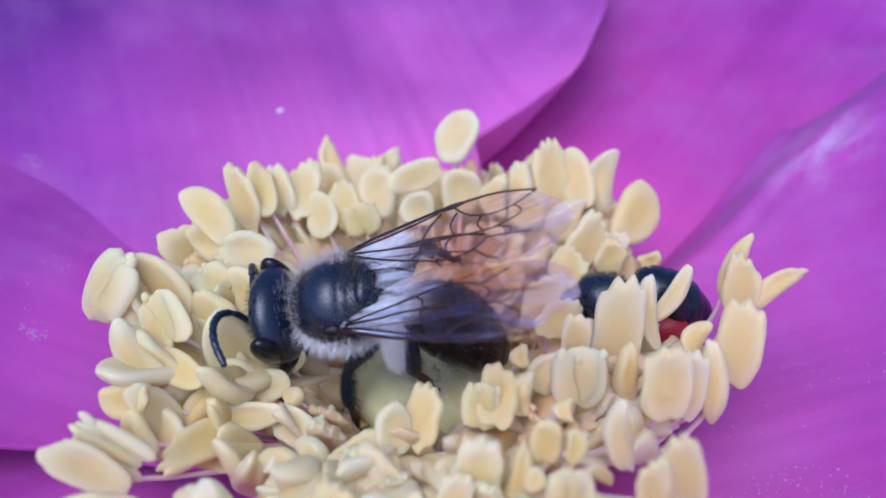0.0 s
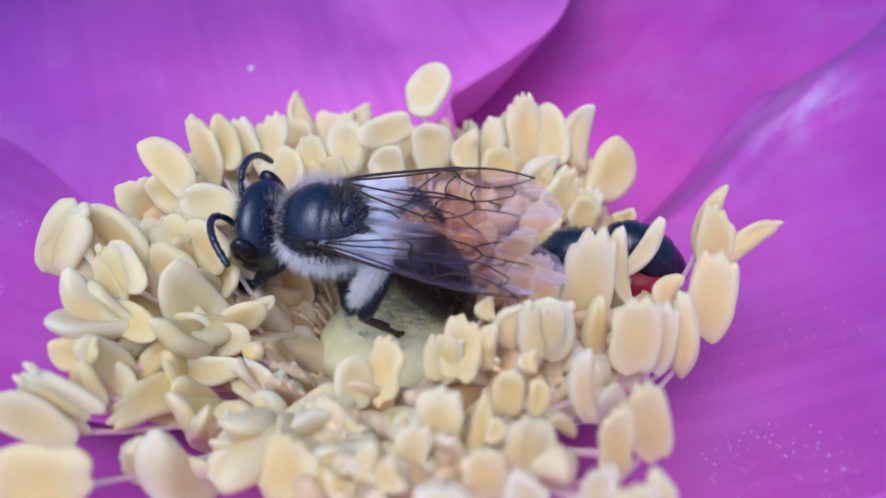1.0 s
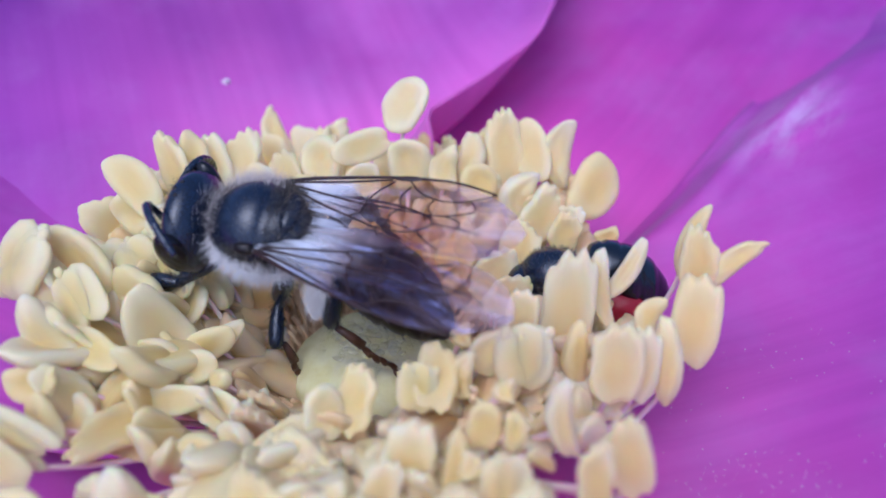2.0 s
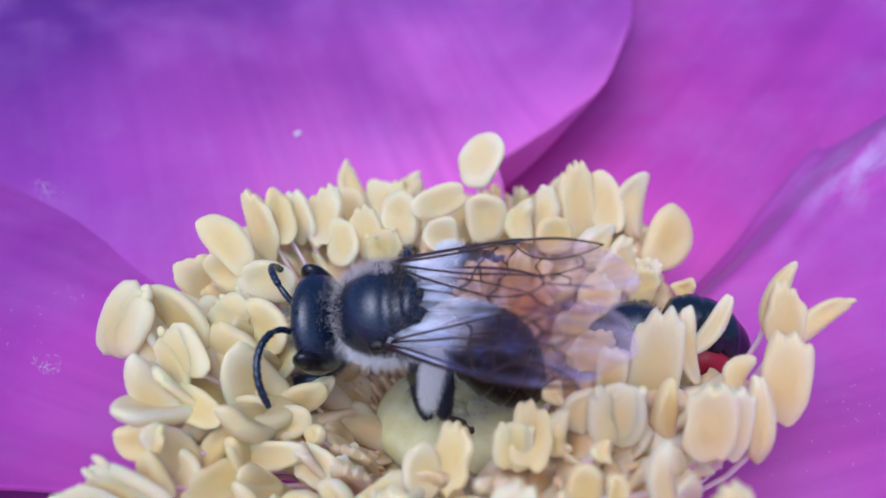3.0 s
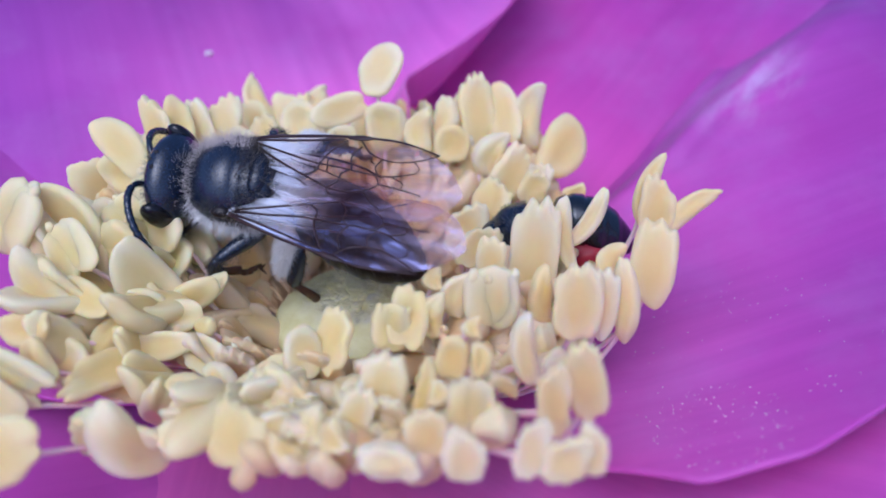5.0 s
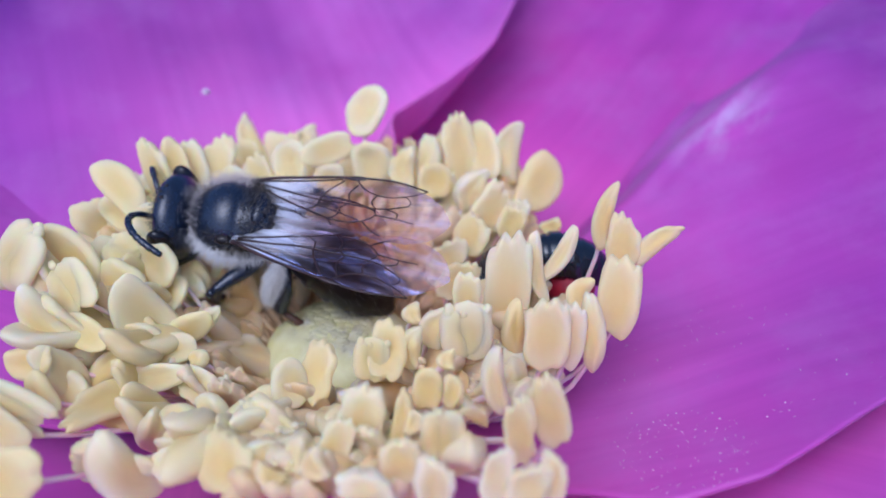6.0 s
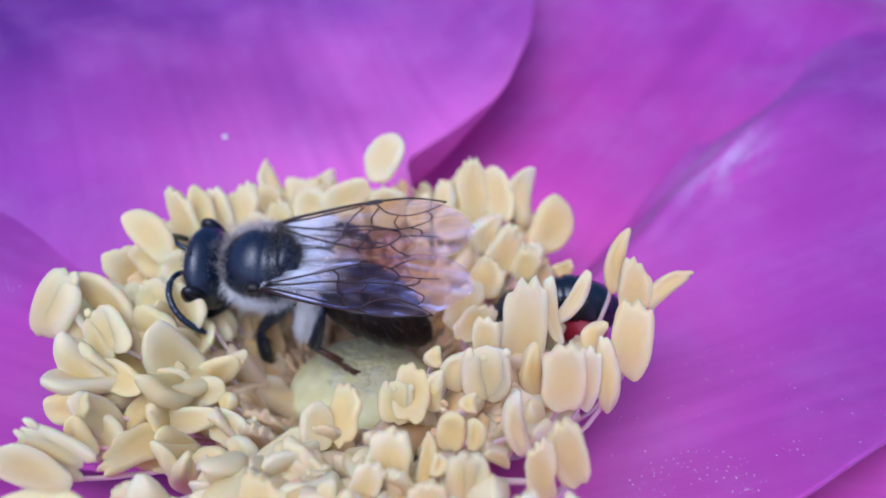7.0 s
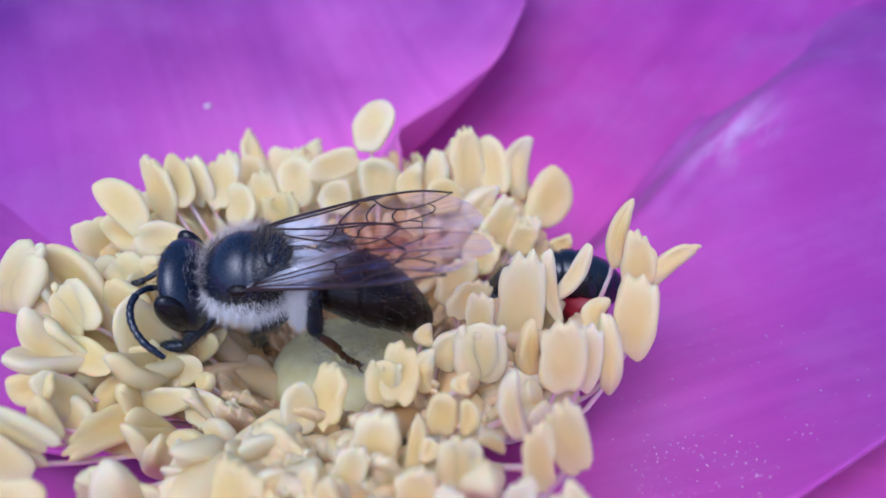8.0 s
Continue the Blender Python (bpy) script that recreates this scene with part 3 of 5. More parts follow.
def anther_mesh(seed, shape, mat, fine=True):
    """An opened pollen sac of unit length and width. shape "plate": two thick lobes at the foot, small knobs along the tip;
    "bean": bent and narrow; "boat": a smooth hollow pad with a thick rim."""
    g = random.Random(seed)
    if shape == "plate" and fine:
        return mesh_of("anther", *(fingered if seed % 4 == 0 else folded)(g, seed), mat)
    notch, dish, beads = g.uniform(0.2, 0.5), g.uniform(0.0, 0.2), g.choice((2.5, 3.0, 4.0))
    curl, bow, power, knob, groove = g.uniform(-0.3, 0.6), g.uniform(-0.2, 0.2), g.uniform(2.4, 3.6), g.uniform(0.2, 0.34), g.uniform(0.15, 0.4)
    if shape == "bean":
        bow, notch, knob, power, groove = g.choice((-1, 1)) * g.uniform(0.2, 0.45), g.uniform(0.0, 0.12), g.uniform(0.0, 0.12), 2.2, g.uniform(0.0, 0.25)
    if shape == "boat":
        dish, notch, knob, power, groove, curl = g.uniform(0.3, 0.6), g.uniform(0.0, 0.16), g.choice((0.0, 0.0, 0.1)), g.uniform(1.9, 2.4), 0.0, g.uniform(0.1, 0.7)
    lean, phase, skew = g.uniform(-0.5, 0.5), g.uniform(0, 3), g.uniform(-0.2, 0.2)
    rings, nv = ((0.0, 0.25, 0.46, 0.62, 0.75, 0.86, 0.94, 0.99), 44) if fine else ((0.0, 0.45, 0.75, 0.95), 18)
    verts = []
    for side in (1, -1):
        for q in rings:
            for k in range(nv if q else 1):
                w = 2 * math.pi * k / nv
                cx, sy = math.cos(w), math.sin(w)
                rad = 1 / (abs(cx) ** power + abs(sy) ** power) ** (1 / power)
                da = (abs(w - math.pi - 0.35 * lean)) / 0.42
                rad *= 1 + 0.1 * noise.noise(Vector((cx * 1.4, sy * 1.4, seed * 1.7)))
                rad *= 1 - notch * math.exp(-da * da)
                bead = math.sqrt(abs(math.sin(beads * w + phase + 0.7 * math.sin(2.3 * w + seed)))) - 0.72
                bead *= max(0.0, min(1.0, 1.6 * cx + 0.1)) * max(0.0, (q - 0.55) / 0.45)
                rad *= 1 + knob * bead
                x, y = 0.5 * q * rad * cx, 0.5 * q * rad * sy * (1 + skew * cx)
                rim = min(1.0, q / 0.74)
                h = 0.5 * math.sqrt(max(0.0, 1 - q ** 3.4)) * (1 + 2.5 * knob * bead)
                h *= 1 - dish * (1 - rim * rim) * (1 if side > 0 else 0.4)
                h *= 1 - groove * math.exp(-((y - 0.12 * lean * x) / 0.14) ** 2) * (1 if side > 0 else 0.5)
                z = side * h + curl * (x * x * 4 - 0.3) * 0.8 + 0.28 * noise.noise(Vector((x * 2.2, y * 2.2, seed * 0.9)))
                verts.append((x, y + bow * (x * x * 4 - 0.3), z))
    half = 1 + (len(rings) - 1) * nv
    faces = []
    for s in (0, 1):
        o = s * half
        flip = (lambda f: f) if s == 0 else (lambda f: f[::-1])
        for k in range(nv):
            faces.append(flip((o, o + 1 + k, o + 1 + (k + 1) % nv)))
        for i in range(len(rings) - 2):
            for k in range(nv):
                q = (k + 1) % nv
                faces.append(flip((o + 1 + i * nv + k, o + 1 + (i + 1) * nv + k, o + 1 + (i + 1) * nv + q, o + 1 + i * nv + q)))
    e = 1 + (len(rings) - 2) * nv
    for k in range(nv):
        q = (k + 1) % nv
        faces.append((e + k, half + e + k, half + e + q, e + q))
    return mesh_of("anther", verts, faces, mat) if mat else (verts, faces)


ANTHERS = {shape: [anther_mesh(o + i, shape, ANTHER) for i in range(16)] for o, shape in ((20, "plate"), (60, "bean"), (80, "boat"))}
INNER = {shape: [anther_mesh(o + i, shape, INNER_ANTHER) for i in range(8)] for o, shape in ((100, "plate"), (120, "bean"), (140, "boat"))}
srng = random.Random(5)
# stamens that the buried bee pushes aside later on: place and shift (mm)
SHIFTS = {(11.2, 0.8): (-0.48, 0.3, 0.46), (6.6, -1.0): (0.1, 0.19, 0.29), (7.8, -0.6): (0.1, 0.19, 0.29), (9.1, 8.1): (-0.23, -0.15, -0.24)}
swayed = []


def stamen(x, y, z, az, el, spin, length, width, narrow, thread=None):
    """One stamen: a thread from the receptacle's rim to the pollen sac at (x, y, z) that points along (az, el)."""
    p = Vector((x, y, z))
    out = Vector((x - CENTRE.x, y - CENTRE.y, 0))
    r = max(out.length, 0.01)
    out /= r
    d = Vector((math.cos(radians(az)) * math.cos(radians(el)), math.sin(radians(az)) * math.cos(radians(el)), math.sin(radians(el))))
    n0 = (Vector((0, 0, 1)) - d * d.z).normalized()
    nrm = n0 * math.cos(radians(spin)) + d.cross(n0) * math.sin(radians(spin))
    foot = CENTRE + out * srng.uniform(3.9, 4.8) + Vector((0, 0, -6.9))
    tip = p - d * length * 0.16 - nrm * width * 0.12
    rise = max(1.0, (tip - foot).length * 0.4)
    steep = 0.9 if r > 9 and x > 7 else 0.5
    line = bezier(foot, foot + Vector((0, 0, (1 - steep) * rise)) + out * steep * rise, tip - Vector((0, 0, steep * rise)) - out * (0.95 - steep) * rise, tip, 9)
    stout = 1.35 if y < -5 and x > 3 else 1.0
    rad = [stout * (0.14 - 0.05 * i / 8) for i in range(9)]
    me = mesh_of("filament", *tube([q - foot for q in line], rad, 6), thread or FILAMENT)
    st = part("stamen", me, flower, Matrix.Translation(foot * MM))
    rot = Matrix((d, nrm.cross(d), nrm)).transposed().to_4x4()
    width *= 1.08 if narrow else 1.14
    if x < -3 and y < 6:
        length, width = length * 1.08, width * 1.06
    thick = width * (srng.uniform(0.55, 0.8) if narrow else srng.uniform(0.28, 0.4))
    m = Matrix.Translation((p - foot) * MM) @ rot @ Matrix.Diagonal((length * 1.05, width, thick, 1))
    # flat hollow pads lie on the one side, lobed plates stand on the other
    pad = srng.random() < (0.6 if x < -3 and y < 6 else 0.75 if y > 7.6 else 0.1)
    part("anther", srng.choice((INNER if thread else ANTHERS)["bean" if narrow else "boat" if pad else "plate"]), st, m)
    if (x, y) in SHIFTS:
        swayed.append((st, foot, p - foot, Vector(SHIFTS[x, y])))
    return st


stamen(-13.1, 0.7, 0.8, 42, 57, 15, 3.22, 1.84, 0)
stamen(-11.3, 1.4, 0.6, 149, 41, -65, 2.99, 1.59, 0)
stamen(-11.3, -2.1, 0.0, 159, 53, -59, 2.70, 1.11, 1)
stamen(-9.9, -2.3, -0.5, 155, 5, -34, 2.59, 1.07, 0)
stamen(-10.7, -0.5, 0.3, 122, 38, -42, 2.29, 1.52, 0)
stamen(-9.0, 0.4, -0.5, 130, 45, -45, 2.68, 1.58, 0)
stamen(-7.9, -1.3, -1.5, 166, 39, -77, 1.62, 0.76, 1)
stamen(-6.7, -0.4, -2.0, 5, 28, 80, 2.55, 1.06, 0)
stamen(-6.2, -0.0, -2.0, 30, 18, 63, 1.99, 0.74, 1)
stamen(-7.9, 1.5, -1.3, 142, 25, -59, 2.21, 1.65, 0)
stamen(-8.3, 3.8, 0.7, 178, 14, -49, 2.19, 1.43, 0)
stamen(-9.4, 2.1, 0.2, 151, 20, -27, 1.78, 1.24, 0)
stamen(-8.0, 1.8, 0.0, 134, 26, -60, 2.27, 1.43, 0)
stamen(-10.0, 4.7, 2.0, 143, 34, -32, 2.83, 1.33, 0)
stamen(-10.0, 4.1, 1.0, 150, 35, -63, 1.81, 1.28, 0)
stamen(-9.1, 7.0, 1.5, 122, 51, -49, 3.04, 1.25, 0)
stamen(-8.4, 7.6, 1.6, 110, 35, 2, 2.75, 1.22, 0)
stamen(-7.7, 8.3, 1.2, 107, 52, -26, 2.30, 1.24, 0)
stamen(-6.6, 8.6, 1.0, 107, 37, -11, 2.59, 1.43, 0)
stamen(-5.7, 12.2, 0.4, 119, 34, -6, 3.09, 1.09, 1)
stamen(-4.6, 7.9, 0.6, 111, 52, -23, 2.18, 1.19, 0)
stamen(-3.1, 8.4, 1.0, 102, 50, -14, 2.58, 1.54, 0)
stamen(-1.3, 8.9, 1.6, -157, -9, -61, 2.74, 1.31, 0)
stamen(0.6, 10.1, 3.1, 67, 40, -6, 2.80, 1.83, 0)
stamen(0.8, 8.4, 1.0, 126, 69, -24, 2.27, 1.77, 0)
stamen(-1.2, 7.9, 0.4, 73, 63, 15, 1.66, 1.42, 0)
stamen(-3.8, 7.2, 0.2, 114, 53, -29, 1.73, 1.40, 0)
stamen(-5.7, 7.5, 0.3, 106, 34, -31, 2.32, 1.41, 0)
stamen(2.4, 8.3, 0.8, 78, 58, -7, 2.01, 1.24, 1)
stamen(3.6, 9.3, 0.8, 76, 49, -1, 2.45, 1.14, 1)
stamen(3.9, 7.9, 0.3, 98, 60, 6, 1.71, 1.59, 0)
stamen(5.2, 9.9, 1.0, 101, 62, -6, 3.46, 1.59, 0)
stamen(6.5, 9.7, 0.9, 99, 39, -31, 3.32, 1.47, 0)
stamen(7.7, 9.7, 0.9, 71, 71, 0, 3.19, 1.28, 1)
stamen(9.1, 8.1, 0.0, 52, 36, 36, 3.22, 1.95, 0)
stamen(6.5, 6.9, -0.3, 110, 64, -26, 1.36, 1.24, 0)
stamen(7.4, 4.8, -0.3, 78, 67, 6, 1.61, 1.18, 0)
stamen(9.4, 5.6, -1.0, -5, 25, 70, 1.02, 0.78, 1)
stamen(6.6, -1.0, 0.1, 71, 77, 7, 4.4, 1.63, 0)
stamen(7.8, -0.6, 0.8, 126, 72, -42, 3.05, 0.68, 1)
stamen(8.8, 0.2, 1.0, 31, 51, 36, 2.61, 0.69, 1)
stamen(11.2, 0.8, 1.9, 49, 67, 19, 2.89, 0.73, 1)
stamen(11.2, -0.2, 1.8, 84, 70, -12, 2.27, 1.17, 0)
stamen(12.5, -0.2, 1.8, 20, 31, 41, 2.30, 0.72, 1)
stamen(10.7, -2.3, 0.7, 80, 64, -9, 3.04, 1.36, 0)
stamen(7.7, -4.2, 0.5, 86, 75, -10, 2.65, 1.46, 0)
stamen(8.6, -4.0, 0.2, 80, 72, 14, 2.5, 0.95, 0)
stamen(9.5, -3.7, 0.1, 106, 73, -29, 3.12, 0.82, 1)
stamen(4.8, -3.5, 0.2, 86, 76, -3, 2.67, 1.58, 0)
stamen(3.6, -3.0, 0.0, 39, 70, 39, 1.78, 0.91, 1)
stamen(4.9, -1.6, 0.5, 80, 76, 3, 1.63, 0.92, 0)
stamen(9.3, -1.7, 0.5, 43, 49, 24, 1.48, 0.78, 1)
stamen(6.7, -2.6, -0.4, 95, 70, 12, 2.2, 0.8, 1)
stamen(2.8, -2.5, 0.3, 90, 44, -5, 0.87, 0.67, 1)
stamen(1.9, -4.2, 0.0, 71, 34, 14, 2.02, 1.29, 0)
stamen(1.3, -4.5, -0.2, 73, 64, 8, 1.88, 1.08, 0)
stamen(2.7, -3.9, -0.2, 64, 71, 17, 1.71, 0.92, 1)
stamen(7.1, -8.6, 1.1, 142, 72, -56, 2.54, 1.03, 0)
stamen(6.1, -9.1, 0.8, 137, 72, -48, 2.25, 0.87, 0)
stamen(5.2, -11.0, 1.0, 84, 74, -5, 1.74, 0.75, 0)
stamen(6.8, -11.2, 1.1, 99, 72, -21, 1.56, 0.67, 0)
stamen(6.1, -11.3, 0.9, 102, 67, -20, 1.23, 1.07, 0)
stamen(5.6, -6.6, 0.5, 134, 76, -46, 2.68, 0.77, 1)
stamen(3.7, -8.9, 0.5, 55, 72, 23, 1.84, 1.20, 0)
stamen(4.1, -7.2, 0.7, 80, 65, 3, 1.14, 0.65, 1)
stamen(4.8, -8.0, 0.4, 29, -50, 79, 1.54, 0.42, 1)
stamen(3.4, -10.9, 0.6, 87, 73, -2, 1.60, 1.02, 0)
stamen(2.4, -9.7, 0.2, 94, 71, -4, 1.48, 1.12, 0)
stamen(1.1, -7.4, -0.2, 28, 63, 47, 2.22, 1.38, 0)
stamen(2.4, -7.6, -0.1, 51, 73, 30, 2.07, 0.59, 1)
stamen(3.3, -6.6, 0.3, 70, 70, 13, 1.51, 0.96, 0)
stamen(2.8, -8.1, 0.2, 61, 45, 18, 0.77, 0.58, 1)
stamen(0.3, -8.4, -0.3, 34, 62, 44, 1.80, 0.91, 0)
stamen(1.4, -10.7, 0.2, 71, 60, 15, 1.02, 1.52, 0)
stamen(4.0, -5.3, 0.4, 86, 42, 2, 0.76, 0.61, 1)
stamen(-1.7, -4.8, -1.0, 100, 64, 14, 1.88, 1.21, 0)
stamen(-0.7, -4.3, -0.9, 86, 37, -20, 2.19, 1.27, 0)
stamen(-2.2, -6.4, -1.4, 149, 51, -74, 2.14, 1.44, 0)
stamen(-3.1, -5.1, -1.8, 30, 13, 20, 1.73, 0.88, 0)
stamen(-3.3, -8.6, -0.9, 85, 40, -17, 1.84, 1.65, 0)
stamen(-5.1, -6.8, -1.6, 178, -20, -41, 1.75, 0.87, 0)
stamen(-5.5, -5.6, -2.0, 148, 15, -44, 1.85, 0.91, 1)
stamen(-4.6, -5.0, -2.0, 140, 23, -57, 1.45, 0.79, 1)
stamen(-3.3, -6.4, -1.6, 160, 13, -61, 1.42, 0.88, 1)
stamen(-5.1, -7.8, -1.8, 168, -10, -41, 2.12, 1.00, 0)
stamen(-8.3, -4.3, -2.8, 178, 3, -53, 2.03, 1.14, 0)
stamen(-7.4, -7.6, -2.0, 176, 38, -86, 2.38, 1.64, 0)
stamen(-10.1, -9.6, -0.3, 171, 5, -55, 2.66, 1.92, 0)
stamen(-11.2, -3.9, -0.5, 172, -14, -51, 1.88, 1.10, 0)
stamen(-11.0, -6.0, -0.7, 168, 39, -64, 2.72, 1.16, 0)
stamen(-10.3, -4.1, -1.9, 150, 19, -45, 2.34, 1.34, 0)
stamen(-11.4, -7.0, -0.6, 178, 35, -41, 2.83, 1.12, 0)
stamen(-10.5, -5.0, -1.2, 135, 29, -60, 1.74, 0.91, 1)
stamen(-9.1, -2.8, -2.0, 40, 41, 31, 2.39, 0.84, 1)
stamen(-7.3, -2.9, -2.3, 174, -13, -67, 2.63, 0.95, 0)
stamen(-7.2, -1.6, -2.0, -166, -1, -55, 2.29, 1.07, 0)
stamen(-5.8, -2.0, -2.2, 116, 32, -46, 0.81, 0.76, 1)
stamen(-4.8, -3.0, -3.3, 145, 60, -38, 1.63, 0.95, 0)
stamen(-5.7, -3.0, -2.7, 151, 11, -48, 1.53, 1.14, 0)
stamen(-4.5, -1.8, -4.2, 118, 54, -3, 1.72, 0.98, 1)
stamen(-0.2, -9.7, 0.2, 120, 38, -50, 1.07, 0.75, 1)
stamen(-0.9, -8.9, -0.3, 103, 39, -28, 1.19, 0.71, 1)
stamen(-2.2, -8.4, -0.7, 35, 44, 58, 1.25, 0.72, 1)
stamen(-1.7, -9.5, -0.5, 175, 28, -36, 0.99, 0.58, 1)
stamen(6.5, 6.1, -0.3, 43, 45, 57, 2.59, 1.51, 0)
stamen(5.5, 4.6, -0.8, 63, 45, -7, 1.98, 1.53, 0)
stamen(4.3, 3.0, -1.2, 110, 62, -16, 1.86, 1.59, 0)
stamen(4.7, 1.4, -1.0, 52, 51, 41, 1.75, 1.26, 0)
stamen(7.4, 6.0, -0.6, 47, 50, 8, 1.76, 1.28, 0)
stamen(5.7, 7.5, 0.0, 36, 57, 60, 2.31, 1.30, 1)

# a thick brush of young threads round the dome, too many to count
def thread_brush(count, label):
    pieces = []
    for i in range(count):
        w, f = 2 * math.pi * srng.random(), srng.random()
        out = Vector((math.cos(w), math.sin(w), 0))
        side = Vector((-out.y, out.x, 0)) * srng.uniform(-0.8, 0.8)
        a = CENTRE + out * (3.9 + 1.6 * f) + Vector((0, 0, -7.1))
        d = CENTRE + out * (4.4 + 3.2 * f + srng.uniform(-0.4, 0.4)) + side + Vector((0, 0, -5.0 + 1.6 * f + srng.uniform(-0.6, 0.5)))
        if 2.9 < w < 4.4:
            d.z -= 1.0
        pts = bezier(a, a + Vector((0, 0, 1.2)) + out * 0.3, d - out * 0.8 - Vector((0, 0, 0.6)), d, 6)
        pieces.append(tube(pts, [0.11, 0.11, 0.1, 0.1, 0.1, 0.13], 5))
    tagged(part("thread_brush", mesh_of("thread_brush", *joined(*pieces), PALE_FILAMENT), flower), label, kind="stuff")


thread_brush(1800, "dense peach-coloured threads round the dome")


# inner and outer stamens that fill the ring between those above
def ring_stamens(count, r0, r1, z0, z1, a0, a1, big):
    for i in range(count):
        w = radians(a0 + (a1 - a0) * (i + srng.uniform(0.1, 0.9)) / count)
        r = srng.uniform(r0, r1)
        z = z0 + (z1 - z0) * (r - r0) / (r1 - r0) + srng.uniform(-0.5, 0.5)
        # a hollow opens beside the dome
        if 165 < math.degrees(w) < 250 and r < 7.4:
            z -= 0.9
        x, y = r * math.cos(w), CENTRE.y + r * math.sin(w)
        # a gap in the ring where the pink threads lie bare
        if 4.3 < x < 7.2 and -11.6 < y + z < -7.2:
            continue
        stamen(x, y, z, math.degrees(w) + srng.uniform(-50, 50), srng.uniform(15, 75),
               srng.uniform(-60, 60), srng.uniform(2.0, 2.7) * big, srng.uniform(0.85, 1.3) * big, srng.random() < 0.4, PALE_FILAMENT if r < 7.4 else None)


ring_stamens(40, 4.6, 6.3, -4.4, -2.9, 0, 360, 1.1)
ring_stamens(24, 4.4, 6.6, -2.6, -1.3, 48, 122, 1.2)
ring_stamens(30, 6.2, 8.0, -2.9, -1.6, 35, 185, 1.2)
ring_stamens(32, 8.2, 10.8, -1.6, -0.4, 48, 150, 1.3)
ring_stamens(24, 8.0, 11.8, -1.8, -0.5, 150, 208, 1.45)
ring_stamens(16, 7.0, 10.0, -2.4, -1.4, -62, -8, 1.35)
ring_stamens(16, 5.4, 7.6, -3.5, -2.3, 190, 300, 1.15)
ring_stamens(16, 8.0, 12.5, -3.6, -1.6, 192, 242, 1.25)
ring_stamens(24, 8.0, 11.5, -2.2, -1.0, 240, 315, 1.2)
ring_stamens(10, 6.4, 8.4, -2.6, -1.8, 250, 290, 1.25)
ring_stamens(16, 5.2, 7.2, -2.7, -1.5, -70, 5, 1.35)


# the crowd of sacs beneath, of which only glimpses show
def anther_mass(count):
    shapes = [anther_mesh(200 + i, ("plate", "bean", "boat")[i % 3], None, False) for i in range(12)]
    pieces = []
    while len(pieces) < count:
        w, r = srng.uniform(0, 360), 5.2 + 6.2 * math.sqrt(srng.random())
        if (190 < w < 250 and r > 7.2) or (288 < w < 338 and r > 7.8) or (w < 35 and r > 9.5) or (w > 325 and r > 9.5):
            continue
        z = table([(5.2, -4.6), (6.3, -3.6), (8, -2.4), (10.8, -1.3), (12, -1.0)], r) + srng.uniform(-0.9, 0.1) + (0.6 if 110 < w < 195 else 0.25) - (0.8 if 165 < w < 250 and r < 7.4 else 0.0)
        v, f = shapes[len(pieces) % 12]
        a = radians(w)
        turn = Matrix.Rotation(a + srng.uniform(-0.8, 0.8), 3, "Z") @ Matrix.Rotation(-srng.uniform(0.3, 1.3), 3, "Y") @ Matrix.Rotation(srng.uniform(-1, 1), 3, "X")
        wide = srng.uniform(1.2, 1.7)
        size = Vector((srng.uniform(2.2, 3.0), wide, wide * 0.6))
        at = Vector((r * math.cos(a), CENTRE.y + r * math.sin(a), z))
        pieces.append(([at + turn @ (Vector((q[0] * size.x, q[1] * size.y, q[2] * size.z))) for q in v], f))
    tagged(part("anther_mass", mesh_of("anther_mass", *joined(*pieces), ANTHER_MASS), flower), "crowded butter-yellow pollen sacs deep in the ring", kind="stuff")


anther_mass(300)


# ---- the bee ----
# its own space: x ahead, y to its left, z up, the middle of the thorax at the origin
bee = tagged(new("bee"), "black mining bee with white-haired sides and smoky wings", "bee")
brng = random.Random(21)

THORAX_R = (2.05, 1.75, 1.65)


def thorax_fun(u, w):
    t = math.pi * u
    d = Vector((math.cos(t), math.sin(t) * math.cos(w), math.sin(t) * math.sin(w)))
    x = d.x * 2.05
    k = 1 + 0.05 * math.sin(d.x * 5.0) * max(0, d.z)
    # seam between the round scutum and the scutellum behind it
    k -= 0.09 * math.exp(-((x + 0.35) / 0.16) ** 2) * max(0, d.z)
    k -= 0.06 * math.exp(-((x + 1.3) / 0.12) ** 2) * max(0, d.z)
    return Vector((x, d.y * 1.75 * k, d.z * 1.65 * k - 0.1 * d.x))


thorax = part("thorax", mesh_of("thorax", *blob(thorax_fun, 34, 40), BLACK), bee, None, "domed black thorax with a bare polished back")
part("scutellum", mesh_of("scutellum", *ellipsoid((-1.1, 0, 1.12), (0.42, 0.9, 0.42), 12, 18), BLACK), thorax, None, "rounded black plate behind the back")
collar = fur(brng, shell_spots(brng, (0, 0, 0), THORAX_R, 650, lambda d: 0.62 < d.x < 0.97 and d.z > -0.6), 0.42, 0.006, Vector((0.1, 0, 0.3)), 0.6)
rear = fur(brng, shell_spots(brng, (0, 0, 0), THORAX_R, 2200, lambda d: d.x < -0.2 and d.z > -0.2), 0.5, 0.008, Vector((-0.2, 0, 0.3)))
top = fur(brng, shell_spots(brng, (0, 0, 0), THORAX_R, 900, lambda d: -0.5 < d.x < 0.8 and d.z > 0.05 and not (d.z > 0.45 and -0.1 < d.x < 0.55 and brng.random() < 0.8)), 0.34, 0.008, Vector((-0.4, 0, 0.2)))
